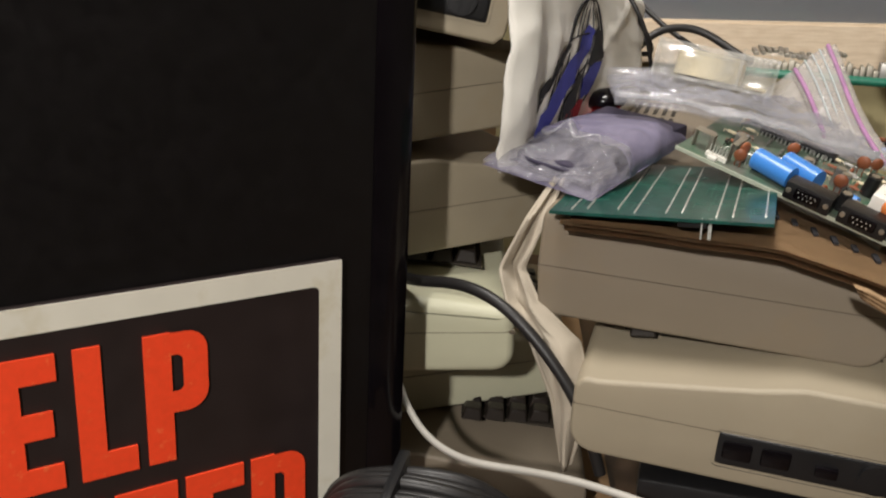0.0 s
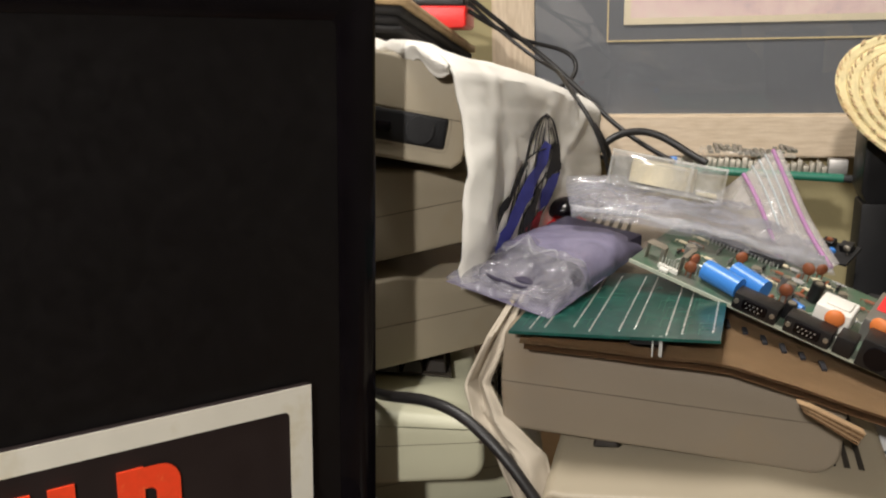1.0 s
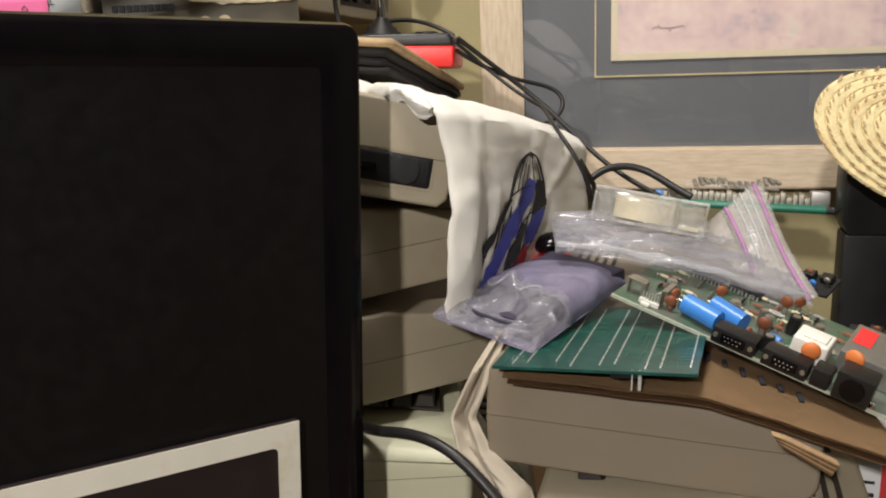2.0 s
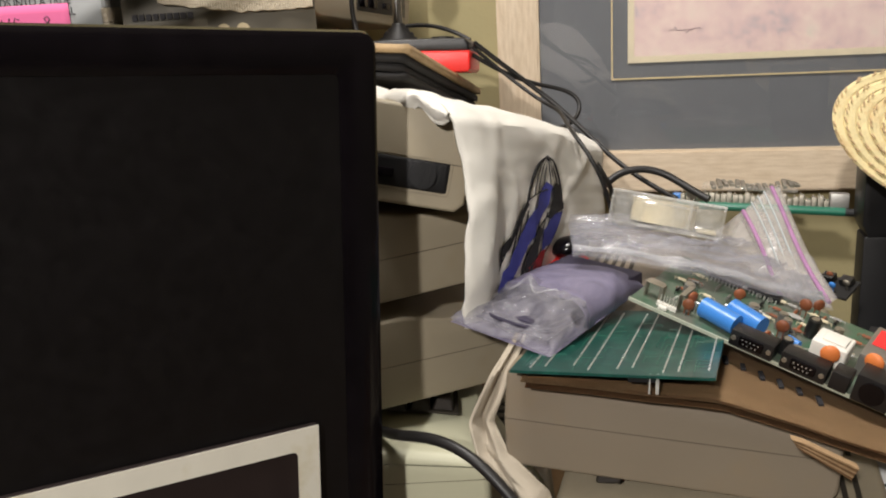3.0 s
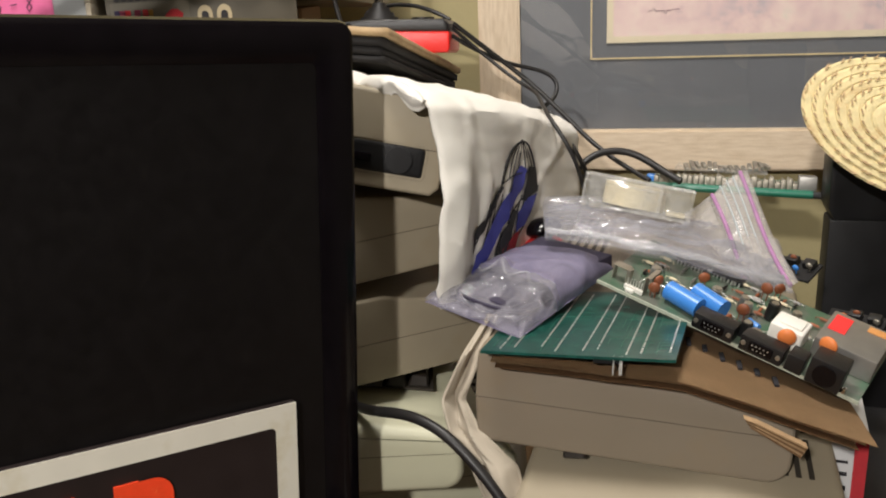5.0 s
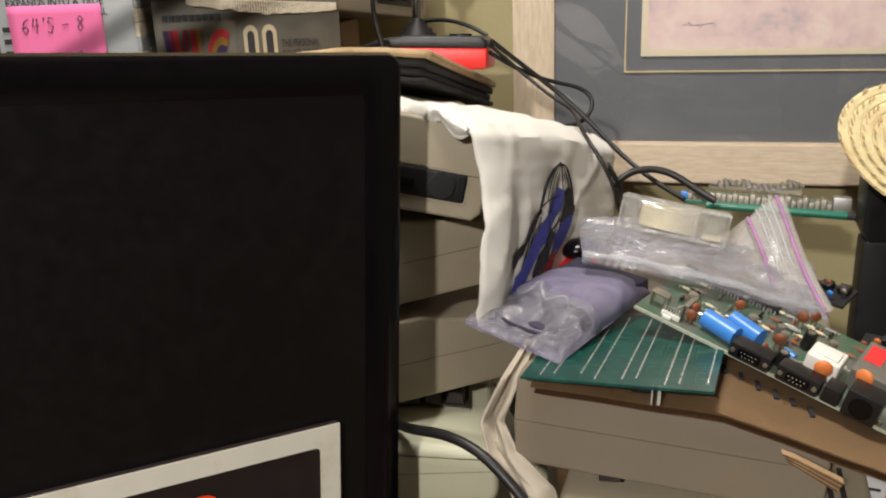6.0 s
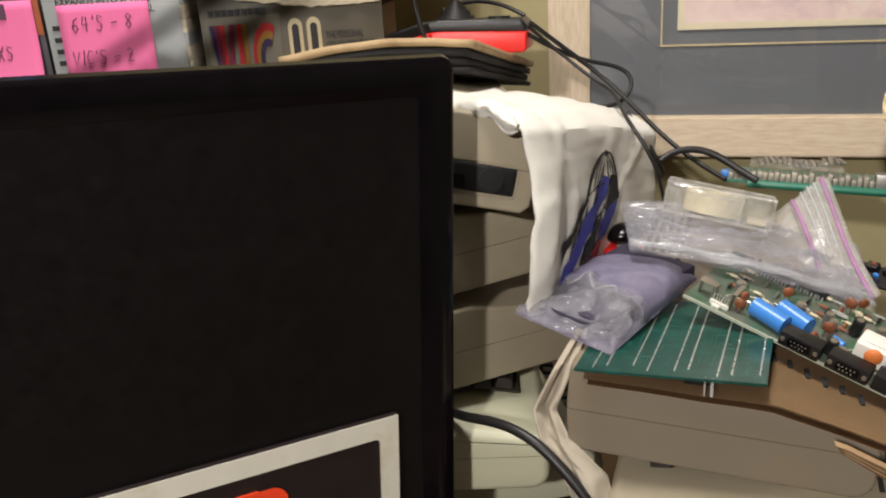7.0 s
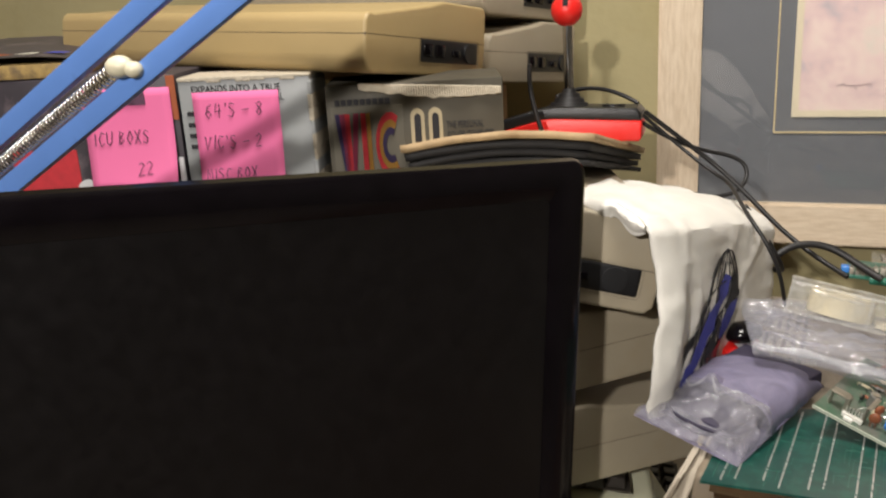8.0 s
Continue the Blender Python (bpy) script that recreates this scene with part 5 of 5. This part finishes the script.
# ---- boxes behind the television ----
rest = thing("storage_carton", pose(0, 0, DESK_Z), "plain brown carton under the computer boxes", "carton")
part("carton_body", boxed(-0.10, 0.76, 0, 0.085, 0.93, 0.40, 0.003), CARDBOARD, rest)
# Yellow, magenta, violet and cream dimmed for shade on the striped carton.
YEL = material("yellow_print", (0.34, 0.17, 0.02), 0.6)
MAG = material("magenta_print", (0.22, 0.015, 0.05), 0.6)
VIO = material("violet_print", (0.035, 0.022, 0.08), 0.6)
CREAM_INK = material("cream_print", (0.42, 0.35, 0.22), 0.6)
RUST = material("rust_print", (0.35, 0.09, 0.03), 0.6)

vic_m = frame_at((-0.153, 0.672, 1.20), heading(20), (0, 0, 1))
vic = thing("computer_box", vic_m, "worn olive-grey home computer carton with bright striped print", "carton")
VL, VH = 0.158, 0.147
part("carton_body", boxed(0.0, 0.0, 0, VL, 0.08, VH, 0.0015), OLIVE_CARD, vic)
part("print_panel", boxed(0.004, -0.0008, 0.03, 0.068, 0.0, 0.128), material("grey_print_panel", (0.10, 0.089, 0.066), 0.6, vary=0.08), vic, "printed panel, darkened for shade", soft=False)
torn = bmesh.new()
for k in range(60):
    x = 0.030 + k * 0.0021
    s0 = k / 60
    hang = 0.004 + 0.005 * math.sin(3.1 * s0) + 0.0022 * nz((k * 0.21, 0, 0), 1, 5)
    box(torn, x, -0.004 - 0.0012 * math.sin(k * 0.35), VH - hang - 0.010 * s0, x + 0.0024, 0.006, VH + 0.0012 - 0.009 * s0, 0.0006, 1)
part("torn_edge", torn, TORN, vic, "torn white paper edge")
for k in range(9):
    part("brand_bar", boxed(0.008 + k * 0.0056, -0.0020, 0.1295, 0.0122 + k * 0.0056, -0.0006, 0.1345), BLACK_INK, vic, soft=False)


def slanted(x0, x1, x2, x3, z0, z1, mat, name="printed_stripe"):
    bm = bmesh.new()
    v = [bm.verts.new(p) for p in ((x0, -0.0022, z1), (x1, -0.0022, z1), (x2, -0.0022, z0), (x3, -0.0022, z0))]
    bm.faces.new(v)
    bmesh.ops.solidify(bm, geom=bm.faces[:], thickness=0.0008)
    part(name, bm, mat, vic, soft=False)


Z0, Z1 = 0.062, 0.122
for a, mat in ((0.0, VIO), (0.0042, MAG), (0.0084, RED_INK)):
    slanted(0.007 + a, 0.0118 + a, 0.0178 + a * 0.35, 0.0135 + a * 0.35, Z0, Z1, mat)
slanted(0.0235, 0.0285, 0.0225, 0.0190, Z0, Z1, MAG)
slanted(0.0300, 0.0345, 0.0345, 0.0300, Z0, Z1, RED_INK)
slanted(0.0350, 0.0385, 0.0385, 0.0350, Z0, Z1, YEL)
for r, mat in ((1.0, RED_INK), (0.78, YEL), (0.56, VIO)):
    bm = bmesh.new()
    o, i_ = arc(0, 0, r, 60, 300, 12), arc(0, 0, r - 0.24, 60, 300, 12)
    a = [bm.verts.new((0.056 + x * 0.014, -0.0022, 0.092 + z * 0.030)) for x, z in o]
    b = [bm.verts.new((0.056 + x * 0.014, -0.0022, 0.092 + z * 0.030)) for x, z in i_]
    for k in range(12):
        bm.faces.new((a[k], a[k + 1], b[k + 1], b[k]))
    bmesh.ops.solidify(bm, geom=bm.faces[:], thickness=0.0008)
    part("printed_arc", bm, mat, vic, soft=False)
for x0 in (0.0745, 0.0905):
    shape = [(x0 + 0.0062 + 0.0062 * math.cos(t * 0.2244), 0.116 + 0.0075 * math.sin(t * 0.2244)) for t in range(15)]
    hole = [(x0 + 0.0062 + 0.0030 * math.cos(t * 0.2244), 0.115 + 0.0038 * math.sin(t * 0.2244)) for t in range(15)]
    part("number_shape", prism([(x, z) for x, z in shape] + [(x0, 0.086), (x0 + 0.0124, 0.086)], -0.0010, 0.0, 0.0), CREAM_INK, vic, "cream rounded shape", soft=False)
    part("number_hole", prism([(x, z) for x, z in hole] + [(x0 + 0.0032, 0.088), (x0 + 0.0092, 0.088)], -0.0016, -0.0008, 0.0), BLACK_INK, vic, "dark inner shape", soft=False)
lettering("small_print", "THE PERSONAL\nCOLOR COMPUTER", 0.0092, pose(0.1065, -0.0006, 0.104, 90, 0, 0), BLACK_INK, vic, 0.52)

silver_m = frame_at((-0.164, 0.6665, 1.20), heading(12), (0, 0, 1))
silver = thing("silver_box", silver_m, "silver-grey computer carton with worn white edges", "carton")
SWD, SHT = 0.122, 0.159
part("carton_body", boxed(-SWD, 0, 0, 0, 0.05, SHT, 0.0015), SILVER_CARD, silver)
for k in range(13):
    part("worn_edge", boxed(-0.0012 - 0.0022 * rng.random(), -0.0012, 0.0118 * k, 0.0012, 0.05, 0.0118 * k + 0.0118, 0.0006, 1), TORN if k % 3 else SILVER_CARD, silver)
for k in range(9):
    part("worn_edge", boxed(-SWD + k * 0.0136, -0.0012, SHT - 0.0012 - 0.0025 * rng.random(), -SWD + k * 0.0136 + 0.0136, 0.05, SHT + 0.0012, 0.0006, 1), TORN, silver)
lettering("small_print", "EXPANDS INTO A TRUE\nFULL ACCESS PERSONAL", 0.0088, pose(-0.110, -0.0004, 0.1465, 90, 0, 0), BLACK_INK, silver, 0.88)
for k in range(4):
    part("printed_bar", boxed(-0.116, -0.0012, 0.126 - k * 0.010, -0.110, 0.0, 0.130 - k * 0.010), BLACK_INK, silver, soft=False)


STROKES = {
    "6": (((0.8, 1), (0.3, 0.8), (0.05, 0.3), (0.4, 0), (0.8, 0.25), (0.5, 0.5), (0.1, 0.35)),), "4": (((0.3, 1), (0.1, 0.45), (0.9, 0.5)), ((0.7, 0.9), (0.65, 0))),
    "'": (((0.5, 1), (0.4, 0.75)),), "S": (((0.85, 0.9), (0.3, 1), (0.15, 0.7), (0.8, 0.4), (0.6, 0), (0.1, 0.1)),), "-": (((0.1, 0.45), (0.9, 0.5)),),
    "8": (((0.6, 0.5), (0.15, 0.75), (0.5, 1), (0.85, 0.75), (0.2, 0.25), (0.5, 0), (0.85, 0.25), (0.5, 0.55)),), "V": (((0.05, 1), (0.4, 0), (0.9, 1)),), "I": (((0.5, 1), (0.45, 0)),),
    "C": (((0.9, 0.85), (0.45, 1), (0.1, 0.5), (0.4, 0), (0.9, 0.15)),), "2": (((0.15, 0.8), (0.5, 1), (0.85, 0.75), (0.1, 0.02), (0.95, 0.05)),), "M": (((0.05, 0), (0.2, 1), (0.5, 0.3), (0.8, 1), (0.95, 0)),),
    "B": (((0.15, 0), (0.2, 1), (0.75, 0.85), (0.25, 0.5), (0.85, 0.3), (0.15, 0)),), "O": (((0.5, 1), (0.1, 0.5), (0.5, 0), (0.9, 0.5), (0.5, 1)),), "X": (((0.1, 1), (0.9, 0)), ((0.9, 1), (0.1, 0))),
    "U": (((0.1, 1), (0.15, 0.2), (0.5, 0), (0.85, 0.25), (0.9, 1)),),
}


def handwriting(text, h, place, parent):
    """Pen strokes on the XZ plane, the first letter's foot at place, one curve for a line of writing."""
    cu = bpy.data.curves.new("handwriting", "CURVE")
    cu.dimensions, cu.bevel_depth, cu.bevel_resolution = "3D", 0.00042, 1
    pen = random.Random(len(text) * 7 + 1)
    x = 0.0
    for ch in text:
        wide = h * (0.26 if ch in "I' " else 0.50)
        lean, up = 0.12 + 0.08 * pen.random(), 0.06 * pen.random()
        for line in STROKES.get(ch, ()):
            sp = cu.splines.new("POLY")
            sp.points.add(len(line) - 1)
            for p, (a, b) in zip(sp.points, line):
                b = b * (0.9 + 0.1 * pen.random()) + up
                p.co = (x + wide * a + lean * h * b, 0, h * b, 1)
        x += wide * 1.22
    cu.materials.append(PENCIL)
    ob = new("handwriting", cu)
    ob.parent = parent
    ob.matrix_local = pose(*place, 3, -2, 0)
    return ob


def sticky_note(place, m, lines, label, size=0.084, curl=0.006):
    note = thing("sticky_note", m @ pose(*place), label, "sticky note", "pink notes")

    def f(u, v):
        return ((u - 0.5) * size, -0.0012 - curl * (1 - v) ** 3 * (0.4 + 0.6 * u), -size * 1.08 + size * 1.08 * v)
    sheet = part("paper", surface(10, 12, f), PINK, note)
    thicken(sheet, 0.0003)
    z = -0.024
    for k, (text, dx, h) in enumerate(lines):
        if text:
            handwriting(text, h * 0.72, (-size * 0.42 + dx, -0.0018 - 0.0012 * k * k, z), note)
        z -= 0.028
    return note


sticky_note((-0.069, -0.001, 0.147), silver_m, (("64'S - 8", 0.004, 0.019), ("VIC'S - 2", 0, 0.018), ("MISC BOX", 0, 0.016)), "pink sticky note with three handwritten lines on silver carton", 0.080)

dark_m = silver_m @ pose(-SWD - 0.004, 0.004, -0.002) @ pose(-0.27, 0, 0)
dark = thing("game_box", dark_m, "dark printed carton with a red panel and worn edges", "carton")
part("carton_body", boxed(0, 0, 0, 0.27, 0.28, 0.166, 0.002), DARK_CARD, dark)
part("red_panel", boxed(0.100, -0.0012, 0.01, 0.165, 0.0, 0.100), RED_INK, dark, "red printed panel", soft=False)
part("white_blob", plate(arc(0.172, 0.03, 0.012, 0, 330, 12), 0, 0.001), PAPER_WHITE, dark).matrix_local = pose(0, -0.0006, 0.03, 90, 0, 0)
part("rust_strip", boxed(0.262, -0.0012, 0.125, 0.270, 0.0, 0.165), RUST, dark, soft=False)
part("white_bar", boxed(0.264, -0.0016, 0.05, 0.269, 0.0, 0.09), PAPER_WHITE, dark, soft=False)
sticky_note((0.222, -0.002, 0.155), dark_m, (("", 0, 0.016), ("ICU BOXS", 0, 0.018), ("22", 0.04, 0.019)), "pink sticky note with a handwritten count on the dark carton", 0.086, 0.010)
bar = bmesh.new()
for k in range(5):
    box(bar, 0.197 + k * 0.011, -0.0046, 0.140, 0.179 + k * 0.011, -0.0036, 0.153)
part("ink_bars", bar, PENCIL, dark)
mag = thing("magazine", dark_m @ pose(-0.02, -0.01, 0.167, 0, 0, 4), "stack of worn magazines on the dark carton", "magazine")
PAGES = material("yellowed_page_edges", (0.34, 0.23, 0.08), 0.8, vary=0.3, scale=140, stain=(0.10, 0.07, 0.05), stain_scale=30, stain_at=(0.45, 0.6))
part("page_block", boxed(0, 0, 0, 0.19, 0.26, 0.013, 0.001), PAGES, mag)
part("cover", surface(24, 10, lambda u, v: (-0.001 + 0.192 * u, -0.001 + 0.262 * v, 0.0165 + 0.012 * (1 - u) + 0.0015 * math.sin(9 * u + 5 * v))), DARK_CARD, mag, "dark curled cover")
for k, (u, mat) in enumerate(((0.08, WHITE_INK), (0.24, RED_INK), (0.38, BLUE_INK), (0.52, RUST), (0.66, WHITE_INK), (0.80, BLUE_INK))):
    part("printed_bar", surface(6, 3, lambda a, b, u=u, k=k: (0.192 * u + 0.020 * a, 0.010 + 0.004 * k + 0.016 * b, 0.0175 + 0.012 * (1 - u - 0.104 * a) + 0.0015 * math.sin(9 * (u + 0.104 * a)))), mat, mag)
under = thing("support_carton", dark_m @ pose(0, 0.0, DESK_Z - 1.203), "plain carton under the dark box", "carton")
part("carton_body", boxed(0, 0.01, 0, 0.395, 0.20, 0.397, 0.002), CARDBOARD, under)

# computers lying on the boxes
computer(frame_at((-0.104, 0.652, 1.3605), heading(77)) @ pose(0, 0, 0, 1.2, 8.0, 0), YELLOWED, "yellowed home computer lying on the boxes", keys=False, group="computers on the boxes")
computer(frame_at((-0.060, 0.872, 1.324), heading(75)) @ pose(0, 0, 0, 0, 7.0, 0), BEIGE, "beige home computer behind another on the boxes", group="computers on the boxes")
computer(frame_at((-0.068, 0.885, 1.3955), heading(73)) @ pose(0, 0, 0, 0, 7.0, 0), BEIGE, "beige home computer lying on top of another", group="computers on the boxes")
far_rest = thing("storage_carton", pose(0, 0, DESK_Z), "plain brown carton holding up the rear computers", "carton")
part("carton_body", boxed(-0.33, 0.935, 0, -0.075, 1.00, 0.507, 0.003), CARDBOARD, far_rest)

# ---- blue spring arm of a desk lamp ----
arm = thing("desk_lamp", pose(-0.30, 0.42, DESK_Z), "light blue sprung desk lamp arm behind the television", "lamp")


def lamp_bar(a, b, w, name="arm_bar"):
    a, b = Vector(a) - Vector((-0.30, 0.42, DESK_Z)), Vector(b) - Vector((-0.30, 0.42, DESK_Z))
    ob = part(name, boxed(0, -0.004, -w / 2, (b - a).length, 0.004, w / 2, 0.001), BLUE_METAL, arm)
    ob.matrix_local = frame_at(a, b - a)
    return ob


D = Vector((0.152, 0, 0.091)).normalized()
P1, P2 = Vector((-0.276, 0.42, 1.346)), Vector((-0.284, 0.42, 1.306))
lamp_bar(P1 - D * 0.10, P1 + D * 0.34, 0.0135)
lamp_bar(P2 - D * 0.10, P2 + D * 0.37, 0.0135)
O = Vector((-0.30, 0.42, DESK_Z))
sp = []
S1, S2 = Vector((-0.300, 0.416, 1.312)), Vector((-0.170, 0.416, 1.389))
q = (S2 - S1).normalized()
side = q.cross(Vector((0, 1, 0))).normalized()
turns = 46
for i in range(turns * 8 + 1):
    a = i / 8 * 2 * math.pi
    sp.append(S1.lerp(S2, i / (turns * 8)) + side * 0.0048 * math.cos(a) + Vector((0, 1, 0)) * 0.0048 * math.sin(a) - O)
cable("spring", sp, 0.0008, CHROME, parent=arm)
knob = bmesh.new()
bmesh.ops.create_uvsphere(knob, u_segments=14, v_segments=10, radius=1, matrix=Matrix.Translation(Vector((-0.160, 0.414, 1.393)) - O) @ Matrix.Diagonal((0.0095, 0.008, 0.0070, 1)))
bmesh.ops.create_uvsphere(knob, u_segments=12, v_segments=8, radius=1, matrix=Matrix.Translation(Vector((-0.150, 0.414, 1.391)) - O) @ Matrix.Diagonal((0.0060, 0.006, 0.0052, 1)))
part("knob", knob, CREAM_KNOB, arm, "cream plastic knob")
part("lower_post", rod(bmesh.new(), (-0.09, 0, 0), (-0.075, 0, 0.495), 0.009, 14), BLUE_METAL, arm)
part("base_disc", rod(bmesh.new(), (-0.09, 0, 0), (-0.09, 0, 0.02), 0.07, 28), BLUE_METAL, arm)
